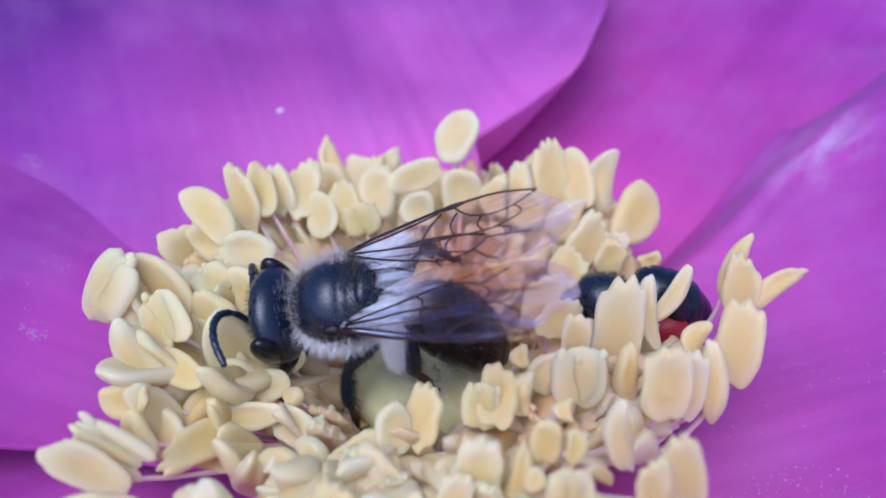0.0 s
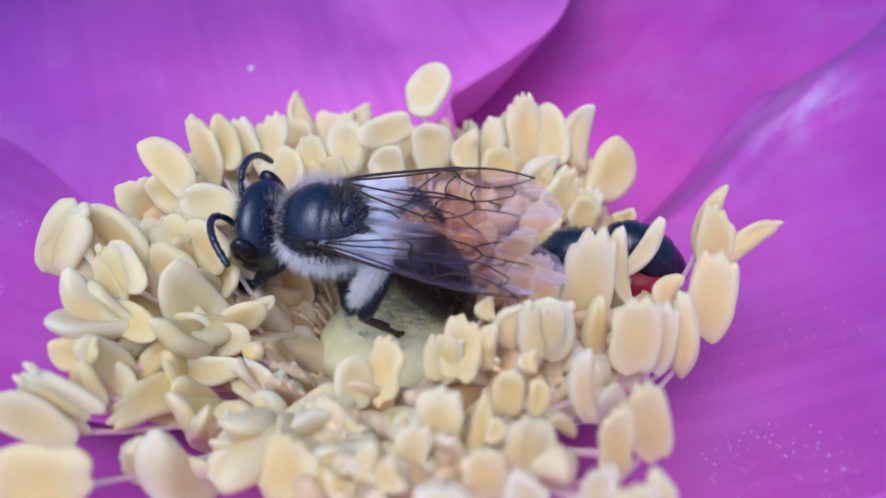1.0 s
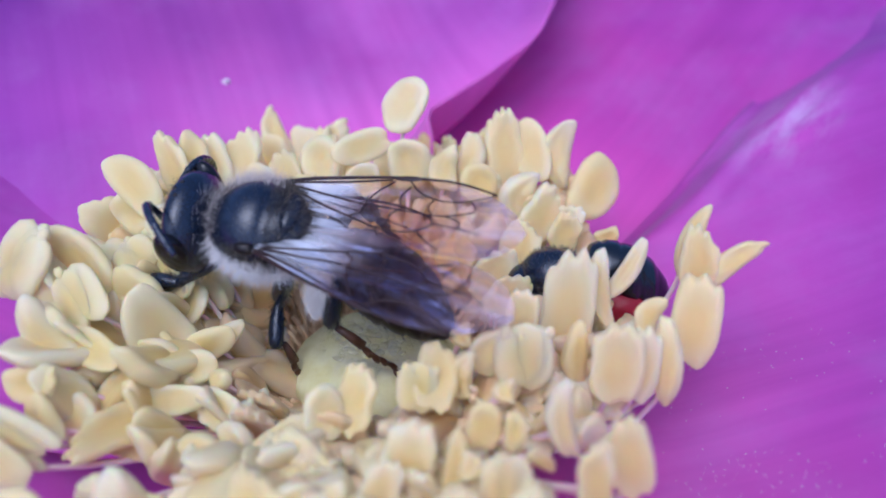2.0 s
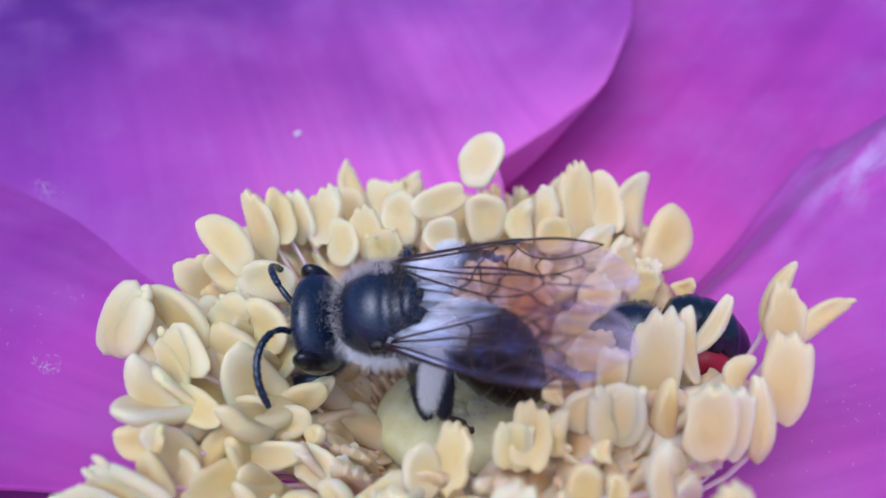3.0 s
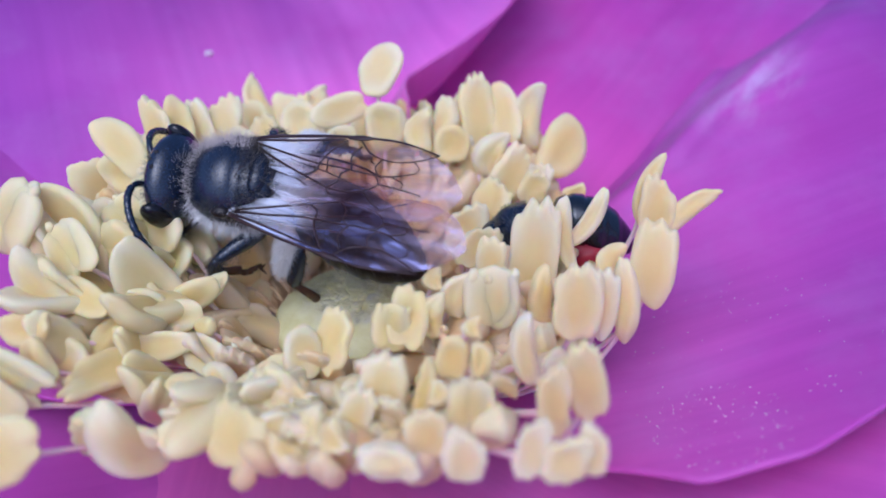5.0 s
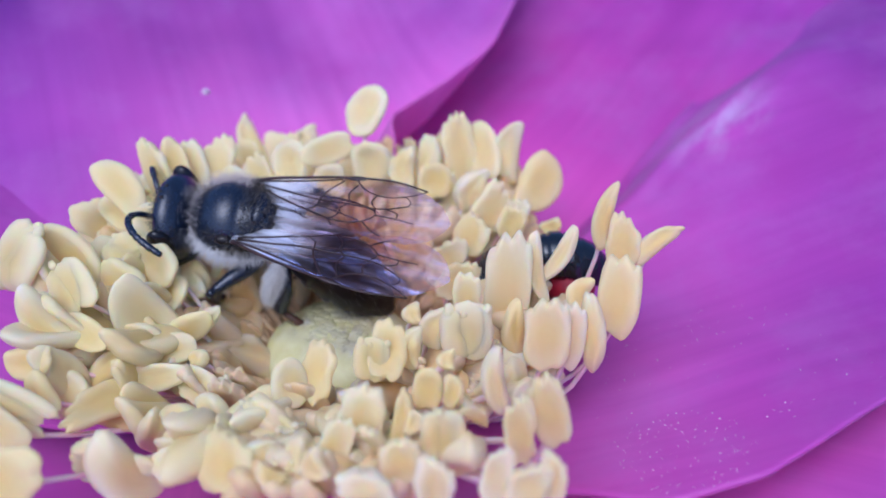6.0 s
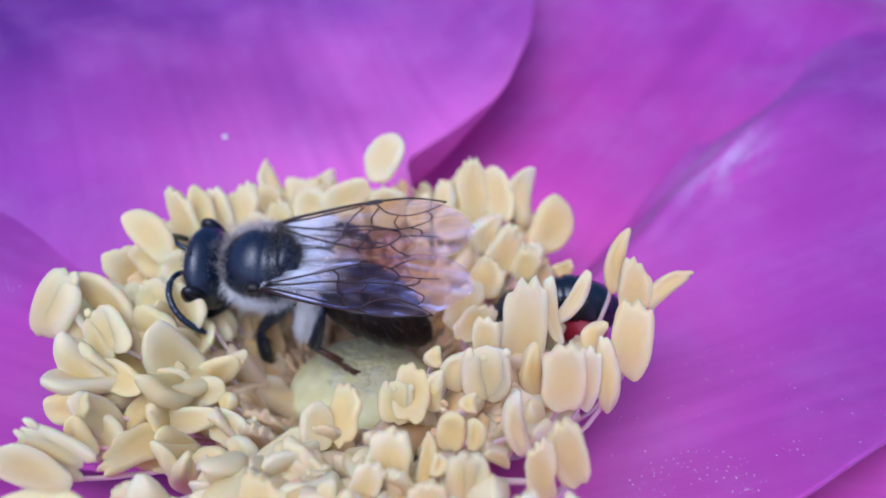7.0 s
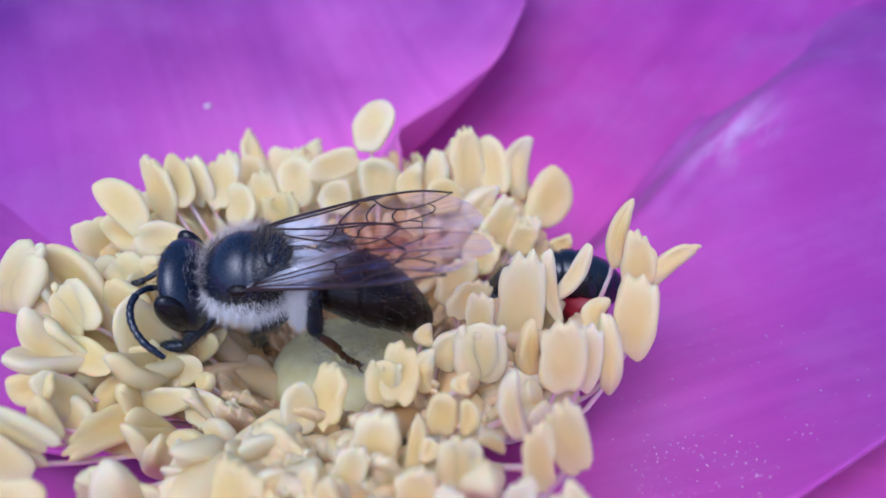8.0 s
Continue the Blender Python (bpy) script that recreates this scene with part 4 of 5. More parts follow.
sides = fur(brng, shell_spots(brng, (0, 0, 0), THORAX_R, 3000, lambda d: -0.75 < d.x < 0.9 and -0.95 < d.z < 0.12 and abs(d.y) > 0.25), 0.62, 0.009, Vector((0.1, 0, -0.55)), 0.5)
part("collar_hair", mesh_of("collar_hair", *collar, GREY_HAIR, False), thorax, None, "greyish-white hair behind the head")
part("back_hair", mesh_of("back_hair", *joined(rear, top), DARK_HAIR, False), thorax, None, "short dark brown hair")
tan = fur(brng, shell_spots(brng, (0, 0, 0), THORAX_R, 420, lambda d: (-0.85 < d.x < -0.35 and d.z > 0.0) or (abs(d.y) > 0.55 and 0 < d.z < 0.55 and -0.5 < d.x < 0.2)), 0.5, 0.006, Vector((-0.2, 0, 0.35)))
part("tan_hair", mesh_of("tan_hair", *tan, TAN_HAIR, False), thorax, None, "sparse tan hair near the wing roots")
haze = fur(brng, shell_spots(brng, (0, 0, 0), THORAX_R, 900, lambda d: d.y < -0.45 and d.z > 0.1 and d.x > -0.3), 0.55, 0.006, Vector((0, -0.2, 0.6)), 0.6)
part("flank_hair", mesh_of("flank_hair", *haze, PALE_HAIR, False), thorax, None, "pale tan hair along the far flank")
part("side_hair", mesh_of("side_hair", *sides, WHITE_HAIR, False), thorax, None, "long white hair on the sides and breast")


def head_fun(u, w):
    t = math.pi * u
    d = Vector((math.cos(t), math.sin(t) * math.cos(w), math.sin(t) * math.sin(w)))
    flat = 1 - 0.2 * max(0, d.x)
    return Vector((d.x * 0.95 * flat, d.y * 2.0, d.z * 1.75 - 0.25 * d.z * d.z * (d.z < 0)))


head = part("head", mesh_of("head", *blob(head_fun, 22, 30), BLACK), bee, pose(2.65 * MM, 0, -0.35 * MM, 0, 12, 0), "broad black head")
for s in (1, -1):
    part("compound_eye", mesh_of("compound_eye", *ellipsoid((0, 0, 0), (0.6, 0.42, 1.15)), EYE_MAT), head, pose(0.12 * MM, s * 1.68 * MM, 0.1 * MM, s * -8, 0, s * 8), "long glossy black eye")
    part("mandible", mesh_of("mandible", *tube(spline([(0, 0, 0), (0.35, -0.1 * s, -0.4), (0.4, -0.55 * s, -0.75)], 7), [0.24, 0.24, 0.22, 0.19, 0.15, 0.1, 0.04]), BLACK), head, pose(0.45 * MM, s * 0.75 * MM, -1.45 * MM))
for x, y in ((0.15, 0), (0.0, 0.32), (0.0, -0.32)):
    part("ocellus", mesh_of("ocellus", *ellipsoid((0, 0, 0), (0.11, 0.11, 0.09), 6, 8), SHINY), head, pose(x * MM, y * MM, 1.68 * MM))
face = fur(brng, shell_spots(brng, (0, 0, 0), (0.95, 1.9, 1.72), 420, lambda d: d.x > 0.1 and abs(d.y) < 0.75), 0.3, 0.008, Vector((0.2, 0, -0.3)))
crest = fur(brng, shell_spots(brng, (0, 0, 0), (0.95, 1.95, 1.72), 220, lambda d: d.x < -0.62 and d.z > -0.3), 0.5, 0.006, Vector((0.1, 0, 0.5)))
part("face_hair", mesh_of("face_hair", *face, DARK_HAIR, False), head)
part("crest_hair", mesh_of("crest_hair", *crest, GREY_HAIR, False), head, None, "pale hair on the back of the head")


def abdomen_spine(s):
    return Vector((-1.75 - 6.6 * s + 0.6 * s * s, 0, -0.75 - 0.5 * s - 2.3 * s * s))


def abdomen_fun(u, w):
    s = u
    c = abdomen_spine(s)
    r = table([(0, 0.25), (0.06, 0.8), (0.16, 1.25), (0.3, 1.58), (0.45, 1.72), (0.6, 1.66), (0.75, 1.4), (0.88, 0.92), (0.96, 0.5), (1, 0.02)], s)
    band = (s * 6.0) % 1.0
    r *= 1 + 0.035 * band - 0.03 * math.exp(-(min(band, 1 - band) / 0.07) ** 2)
    return c + Vector((0, math.cos(w) * r, math.sin(w) * r * 0.84))


WAIST = Vector((-1.75, 0, -0.75))
abdomen = part("abdomen", mesh_of("abdomen", *blob(lambda u, w: abdomen_fun(u, w) - WAIST, 60, 30), SHINY), bee, Matrix.Translation(WAIST * MM), "glossy black banded abdomen curving down")
spots = []
for i in range(700):
    s, w = brng.uniform(0.1, 0.95), brng.uniform(0, 6.283)
    p = abdomen_fun(s, w)
    spots.append((p - WAIST, (p - abdomen_spine(s)).normalized()))
part("abdomen_hair", mesh_of("abdomen_hair", *fur(brng, spots, 0.28, 0.01, Vector((-0.9, 0, -0.1)), 0.2), DARK_HAIR, False), abdomen)


# -- wings: x from base to tip, y towards the trailing edge --
BROAD = 1.08


def wing_grid(reach, lead, trail, seed, nu=44, nv=14):
    verts, faces = [], []
    for i in range(nu + 1):
        x = reach * i / nu
        a, b = lead(i / nu) * BROAD, trail(i / nu) * BROAD
        for k in range(nv + 1):
            y = a + (b - a) * k / nv
            crease = 0.018 * math.sin(y * 4.2 + 0.3 * x) * min(1, x / 2) + 0.09 * noise.noise(Vector((x * 0.5, y * 1.4, seed)))
            verts.append((x, y, crease - 0.012 * (x - 4) ** 2 * 0.6))
    n = len(verts)
    verts += [(x, y, z - 0.014) for x, y, z in verts]
    for i in range(nu):
        for k in range(nv):
            f = (i * (nv + 1) + k, i * (nv + 1) + k + 1, (i + 1) * (nv + 1) + k + 1, (i + 1) * (nv + 1) + k)
            faces += [f, tuple(j + n for j in f[::-1])]
    return verts, faces


def fore_lead(s):
    return table([(0, -0.05), (0.1, -0.2), (0.35, -0.32), (0.6, -0.3), (0.75, -0.1), (0.88, 0.35), (0.96, 0.95), (1, 1.55)], s)


def fore_trail(s):
    return table([(0, 0.25), (0.06, 0.75), (0.12, 1.0), (0.25, 1.35), (0.4, 1.8), (0.55, 2.25), (0.7, 2.65), (0.82, 2.75), (0.92, 2.5), (0.97, 2.1), (1, 1.6)], s)


def hind_lead(s):
    return table([(0, 0), (0.3, -0.05), (0.7, 0.0), (0.9, 0.3), (1, 0.8)], s)


def hind_trail(s):
    return table([(0, 0.3), (0.08, 1.1), (0.15, 1.5), (0.4, 2.1), (0.65, 2.3), (0.85, 1.9), (1, 0.85)], s)


def wing_z(x):
    return -0.012 * (x - 4) ** 2 * 0.6


FORE_VEINS = (
    ((0.1, -0.05), (1.5, -0.2), (3.4, -0.3), (5.4, -0.3), (6.6, -0.2), (8.1, 0.18)),
    ((0.1, 0.02), (1.5, -0.02), (3.0, -0.1), (4.3, -0.2)),
    ((0.3, 0.1), (1.6, 0.4), (2.9, 0.72), (3.5, 0.82)),
    ((3.5, 0.82), (3.75, 0.45), (4.4, -0.15)),
    ((4.9, -0.22), (5.5, 0.32), (6.4, 0.55), (7.4, 0.42), (8.1, 0.18)),
    ((3.5, 0.82), (4.5, 0.95), (5.4, 1.08), (6.4, 1.15), (7.4, 0.92)),
    ((5.05, 0.05), (4.75, 0.5), (4.9, 1.0)),
    ((6.0, 0.45), (5.8, 0.8), (6.0, 1.13)),
    ((7.2, 0.47), (7.45, 0.7), (7.4, 0.92)),
    ((0.3, 0.16), (1.6, 0.75), (2.9, 1.28), (4.1, 1.75)),
    ((3.5, 0.82), (3.4, 1.15), (3.0, 1.32)),
    ((4.1, 1.75), (4.5, 1.5), (4.55, 1.2), (4.8, 1.0)),
    ((4.1, 1.75), (4.9, 1.85), (5.6, 1.78), (6.1, 1.5), (5.9, 1.13)),
    ((5.6, 1.78), (6.0, 2.15), (6.5, 2.45)),
    ((6.1, 1.5), (7.0, 1.6), (7.8, 1.75)),
    ((6.5, 1.15), (7.0, 1.35), (7.0, 1.6)),
    ((4.1, 1.75), (4.3, 2.0)),
)
HIND_VEINS = (
    ((0.1, 0.02), (2.2, 0.05), (4.4, 0.1), (5.6, 0.35)),
    ((0.3, 0.1), (1.8, 0.4), (3.4, 0.6), (5.0, 0.9)),
    ((0.3, 0.15), (1.6, 0.8), (2.8, 1.25)),
    ((3.2, 0.1), (3.4, 0.6)),
)


def vein_mesh(lines, side, r0, r1, seed):
    pieces = []
    for line in lines:
        pts = spline([(x, y * BROAD, 0) for x, y in line], 4 * len(line))
        out = []
        for p in pts:
            crease = 0.018 * math.sin(p.y * 4.2 + 0.3 * p.x) * min(1, p.x / 2) + 0.09 * noise.noise(Vector((p.x * 0.5, p.y * 1.4, seed)))
            out.append((p.x, side * p.y, crease + wing_z(p.x)))
        thick = 1.5 if line is lines[0] else 1.0
        pieces.append(tube(out, [thick * r0 + thick * (r1 - r0) * min(1, q[0] / 8) for q in out], 5))
    return mesh_of("vein", *joined(*pieces), VEIN)


def mirrored(vf, side):
    v, f = vf
    return ([(x, side * y, z) for x, y, z in v], f if side > 0 else [g[::-1] for g in f])


fore, hind = {}, {}
for s, way in (("left", 1), ("right", -1)):
    # on the left wing the trailing edge lies to the bee's right
    fore[s] = part("forewing", mesh_of("forewing", *mirrored(wing_grid(9.3, fore_lead, fore_trail, 3.0), way), WING if way > 0 else CLEAR_WING), bee, None, "smoky veined wing folded over the back")
    part("vein", vein_mesh(FORE_VEINS, way, 0.052, 0.024, 3.0), fore[s], None, "dark brown wing veins")
    part("stigma_spot", mesh_of("stigma_spot", *ellipsoid((4.85, -0.31 * way, 0.0), (0.55, 0.13, 0.06), 8, 8), VEIN), fore[s])
    hind[s] = part("hindwing", mesh_of("hindwing", *mirrored(wing_grid(6.3, hind_lead, hind_trail, 5.0), way), CLEAR_WING), bee, None, "smaller smoky hind wing")
    part("vein", vein_mesh(HIND_VEINS, way, 0.036, 0.022, 5.0), hind[s], None, "dark brown wing veins")
    part("tegula", mesh_of("tegula", *ellipsoid((0, 0, 0), (0.4, 0.26, 0.24), 8, 12), SHINY), thorax, pose(0.1 * MM, way * 1.55 * MM, 0.68 * MM))


def wing_pose(way, sweep, rise, roll, dx, dz):
    """Pose of a folded wing: sweep from the body's line, rise of the tip, roll of the leading edge downwards."""
    a, e = radians(sweep), radians(rise)
    x = Vector((-math.cos(a) * math.cos(e), way * math.sin(a) * math.cos(e), math.sin(e)))
    # the tip way, the way to the bee's midline (left wing: mesh y, right wing: minus mesh y), and the upper side
    y = Vector((0, 0, 1)).cross(x).normalized()
    z = x.cross(y)
    m = Matrix((x, y, z)).transposed().to_4x4() @ Matrix.Rotation(radians(way * roll), 4, "X")
    return Matrix.Translation(Vector((-0.2 + dx, 1.6 * way, 0.9 + dz)) * MM) @ m


# -- feelers --
def antenna(way):
    scape = tube(spline([(0, 0, 0), (0.5, 0.06 * way, 0.2), (1.0, 0.12 * way, 0.2)], 6), [0.1, 0.13, 0.13, 0.13, 0.12, 0.1], 8)
    line = spline([(1.0, 0.12 * way, 0.2), (1.55, 0.2 * way, -0.1), (1.95, 0.26 * way, -0.7), (2.05, 0.3 * way, -1.5), (1.8, 0.3 * way, -2.4)], 41)
    rad = [0.15 - 0.028 * (1 if i % 4 == 0 else 0) - 0.03 * (i > 37) for i in range(41)]
    a = part("antenna", mesh_of("antenna", *scape, BLACK), bee, pose(3.6 * MM, 0.55 * way * MM, 0.1 * MM), "curved black antenna")
    part("flagellum", mesh_of("flagellum", *tube(line, rad, 8), BLACK), a)
    return a


feeler = {"left": antenna(1), "right": antenna(-1)}


# -- legs: joints (hip, knee, ankle, tip) in the bee's space --
def limb(a, b):
    """Pose of a limb from a to b: x along it, z ahead of the bee when it hangs down."""
    x = (b - a).normalized()
    z = x.cross(Vector((0, 1, 0))).normalized()
    return Matrix.Translation(a * MM) @ Matrix((x, z.cross(x), z)).transposed().to_4x4()


def bristles(reach, radius, count, length, thick, lean):
    spots = []
    for i in range(count):
        w = brng.uniform(0, 6.283)
        out = Vector((0, math.cos(w), math.sin(w)))
        spots.append((Vector((brng.uniform(0.05, 1) * reach, 0, 0)) + out * radius, out))
    return fur(brng, spots, length, thick, Vector((lean, 0, 0)), 0.3)


def leg(joints, way, hairy, label):
    """A leg in three limbs, each of which can turn on its own."""
    hip, knee, ankle, tip = (Vector((x, y * way, z)) for x, y, z in joints)
    base = limb(hip, knee)
    f, t, e = (knee - hip).length, (ankle - knee).length, (tip - ankle).length
    femur = tube(spline([(-0.1, 0, 0), (f * 0.5, 0, 0.1), (f + 0.05, 0, 0)], 10), [0.2, 0.27, 0.33, 0.36, 0.36, 0.34, 0.31, 0.27, 0.24, 0.18], 12)
    ob = part("leg", mesh_of("leg", *femur, BLACK), bee, base, label)
    wide = 0.36 if hairy else 0.31
    shin = tube(spline([(-0.08, 0, 0), (t * 0.5, 0, 0.05), (t + 0.05, 0, 0)], 10), [0.15, 0.21, wide * 0.75, wide * 0.88, wide * 0.96, wide, wide, wide * 0.97, wide * 0.86, 0.16], 12)
    tibia = part("tibia", mesh_of("tibia", *shin, BLACK), ob, base.inverted() @ limb(knee, ankle))
    pts, rad = [], []
    for i, (a, b, r) in enumerate(((0, 0.46, 0.2), (0.46, 0.6, 0.15), (0.6, 0.73, 0.14), (0.73, 0.85, 0.13), (0.85, 1.0, 0.12))):
        bend = 0.12 * math.sin(i * 1.1)
        pts += [(e * a, bend * 0.5, 0.06 * i), (e * (a + 0.6 * (b - a)), bend, 0.06 * i), (e * b, bend, 0.06 * (i + 1))]
        rad += [r * 0.62, r * 0.95, r]
    claws = [tube(spline([(e, 0, 0.3), (e + 0.14, 0.12 * s, 0.3), (e + 0.2, 0.22 * s, 0.16)], 5), [0.06, 0.055, 0.045, 0.03, 0.01], 5) for s in (1, -1)]
    tarsus = part("tarsus", mesh_of("tarsus", *joined(tube(pts, rad, 9), *claws), BROWN), ob, base.inverted() @ limb(ankle, tip), "reddish-brown jointed foot with claws")
    part("leg_hair", mesh_of("leg_hair", *bristles(f, 0.27, 260, 0.3, 0.008, 0.5), DARK_HAIR, False), ob)
    # fringes that turn with the shin, and on the hind leg the white brush before it
    fringe = [bristles(t, 0.24, 320, 0.36, 0.008, 0.6)]
    me = mesh_of("tibia", *joined(shin, *fringe), BLACK)
    tibia.data = me
    if hairy:
        mid, size = Vector((0.15 * t, 0, 0.58)), (0.85 * t * 0.72, 0.36, 0.36)
        pad = ellipsoid(mid, size, 12, 14, 0.15)
        tuft = fur(brng, shell_spots(brng, mid, size, 2600, lambda q: True), 0.36, 0.008, Vector((0.7, 0, 0.1)), 0.3)
        brush = part("pollen_brush", mesh_of("pollen_brush", *joined(pad, tuft), WHITE_HAIR, False), ob, tibia.matrix_basis, "dense white brush of hair")
        return ob, tibia, tarsus, brush
    return ob, tibia, tarsus


FRONT = [(1.7, 0.8, -1.4), (3.0, 1.7, -2.1), (4.3, 1.6, -2.5), (4.9, 1.0, -3.5)]
MID = [(-1.1, 1.1, -1.4), (0.8, 2.3, -2.2), (0.9, 2.6, -4.0), (0.8, 2.9, -6.1)]
HIND = [(-2.0, 0.9, -1.1), (-2.4, 1.9, -1.6), (-2.4, 2.4, -3.75), (-4.6, 2.9, -6.0)]
FAR_MID = [(-0.4, 1.0, -1.5), (-0.6, 2.8, -0.7), (-0.4, 3.6, -2.3), (0.2, 4.3, -3.8)]
FAR_HIND = [(-1.6, 0.9, -1.2), (-2.9, 2.6, -0.5), (-3.2, 3.5, -2.4), (-4.2, 4.3, -4.6)]
leg(FRONT, 1, False, "bent black front leg")
leg(FRONT, -1, False, "bent black front leg")
mid_leg = leg(MID, 1, False, "black middle leg reaching down to the stamens")
leg(FAR_MID, -1, False, "black middle leg stretched sideways")
hind_leg = leg(HIND, 1, True, "black hind leg with a white hair brush")
leg(FAR_HIND, -1, True, "black hind leg with a white hair brush")

# ---- a second insect, buried among the stamens ----
other = tagged(new("buried_bee"), "glossy black bee half hidden behind the stamens", "bee")


def other_abdomen(u, w):
    r = table([(0, 0.3), (0.08, 0.85), (0.25, 1.12), (0.5, 1.18), (0.75, 0.98), (0.92, 0.55), (1, 0.02)], u)
    band = (u * 5.0) % 1.0
    r *= 1 + 0.04 * band - 0.04 * math.exp(-(min(band, 1 - band) / 0.07) ** 2)
    return Vector((0.6 + 3.7 * u, math.cos(w) * r, math.sin(w) * r * 0.95 - 1.3 * u * u))


part("abdomen", mesh_of("abdomen", *blob(other_abdomen, 40, 24), BLUE_BLACK), other, None, "polished black abdomen")
ot = part("thorax", mesh_of("thorax", *ellipsoid((-0.4, 0, -0.5), (1.3, 1.1, 1.0), 16, 22, 0.06), BLACK), other)
part("thorax_hair", mesh_of("thorax_hair", *fur(brng, shell_spots(brng, (-0.4, 0, -0.5), (1.3, 1.1, 1.0), 700, lambda d: d.z > -0.5), 0.2, 0.012, Vector((0.2, 0, 0.2))), DARK_HAIR, False), ot)
part("head", mesh_of("head", *ellipsoid((-1.5, 0, -1.1), (0.75, 0.95, 0.8), 12, 18), BLACK), other)
for s in (1, -1):
    part("leg", mesh_of("leg", *tube(spline([(-0.6, s * 0.8, -1.0), (0.2, s * 2.0, -0.8), (0.8, s * 2.3, -2.4), (1.6, s * 2.2, -3.4)], 10), [0.2, 0.24, 0.24, 0.2, 0.17, 0.2, 0.2, 0.14, 0.1, 0.06], 8), BLACK), other)

part("belly", mesh_of("belly", *ellipsoid((2.2, -0.75, -1.35), (1.1, 0.8, 0.8), 12, 16), RED), other, None, "dark red underside of the abdomen")

# ---- movement ----
# seconds, place (mm), turn (degrees)
BEE_ROWS = [
    (0.0, -3.92, 0.08, 0.82, -23.3, 10.0, 176.8),
    (0.5, -4.43, 0.32, 0.34, -18.1, 11.1, 177.1),
    (1.0, -3.31, 2.35, 0.67, -18.0, 1.4, 169.0),
    (1.2, -3.55, 1.03, 1.56, -16.8, 0.4, 171.7),
    (2.3, -4.37, 2.15, 2.07, -16.7, -6.7, 167.3),
    (2.5, -3.73, 2.74, 2.08, -14.0, -5.2, 166.3),
    (3.0, -3.19, 0.83, 1.31, -29.2, 8.9, 175.2),
    (3.5, -3.76, 1.22, 1.18, -20.4, -0.5, 168.1),
    (4.0, -5.10, 1.79, 1.37, -26.8, -7.5, 170.7),
    (4.5, -4.61, 3.58, 1.59, -28.4, -10.2, 173.8),
    (4.7, -4.96, 2.65, 1.29, -33.8, -0.5, 167.8),
    (5.8, -4.31, 2.24, 2.16, -23.0, -8.9, 173.8),
    (6.0, -4.84, 3.68, 0.81, -21.5, -6.8, 173.1),
    (6.5, -2.52, 4.34, 2.41, -17.8, -5.8, 168.7),
    (7.0, -4.59, 3.19, 1.17, -25.5, 1.0, 172.2),
    (7.5, -4.12, 2.20, 0.86, -25.2, 3.1, 164.7),
    (8.0, -3.87, 0.30, 1.35, -11.1, 5.5, 176.3),
]
# seconds, sweep, rise and roll of the left and then the right wing (degrees)
WING_ROWS = [
    (0.0, 20.9, 22.3, -2.5, 2.3, 18.3, 3.5),
    (0.5, 23.4, 17.8, -1.0, -0.1, 15.9, 0.4),
    (1.0, 15.7, 5.8, -10.0, -3.1, 12.9, -4.7),
    (1.2, 19.5, 10.4, -7.6, -8.9, 18.0, -5.8),
    (2.3, 21.9, 8.7, 0.3, 1.1, 7.7, -5.6),
    (2.5, 23.2, 7.3, 0.6, 0.1, 4.8, -6.1),
    (3.0, 26.3, 23.4, -2.6, -4.2, 10.1, 7.3),
    (3.5, 17.0, 14.1, -6.8, 4.0, 11.5, 3.1),
    (4.0, 14.6, 13.2, 4.9, 6.1, 3.8, 1.1),
    (4.5, 16.9, 10.2, -0.4, 5.5, 11.2, 2.4),
    (4.7, 15.3, 9.4, -3.7, 1.2, 11.1, 2.0),
    (5.8, 17.7, 10.9, -1.4, -7.0, 20.5, 2.0),
    (6.0, 16.2, 6.4, -0.7, -2.1, 12.4, -1.1),
    (6.5, 14.6, 13.5, 1.3, 9.0, 8.4, -0.9),
    (7.0, 13.9, 10.0, 0.2, 4.2, 12.1, -3.2),
    (7.5, 14.0, 8.5, -2.3, 1.7, 16.2, -0.9),
    (8.0, 14.4, 14.1, -10.5, -3.8, 13.2, -4.4),
]
ANTENNA_LEFT = [
    (0.0, 86, -56, 20),
    (0.5, 39, -61, 66),
    (1.0, 66, -53, 54),
    (1.2, 53, -58, 80),
    (2.3, 63, -64, 67),
    (2.5, 48, -51, 46),
    (3.0, 43, -45, 42),
    (3.5, 99, -57, 47),
    (4.0, 76, -82, 22),
    (4.5, 71, -13, 77),
    (4.7, 34, -42, 75),
    (5.8, 54, -53, 79),
    (6.0, 80, -37, 62),
    (6.5, 53, 0, 42),
    (7.0, 45, -18, 76),
    (7.5, 28, -23, 65),
    (8.0, 47, -14, 60),
]
ANTENNA_RIGHT = [
    (0.0, 16, -3, -73),
    (0.5, 28, 2, -82),
    (1.0, -21, -39, -69),
    (1.2, -13, -30, -89),
    (2.3, 17, -16, -95),
    (2.5, 22, -14, -73),
    (3.0, -10, -19, -47),
    (3.5, -32, -20, -50),
    (4.0, 19, -7, -78),
    (4.5, -51, -58, -34),
    (4.7, -39, 9, -53),
    (5.8, 2, -9, -85),
    (6.0, 1, -7, -53),
    (6.5, -16, -8, -19),
    (7.0, -27, 10, -26),
    (7.5, -15, 6, 5),
    (8.0, -63, 29, 14),
]
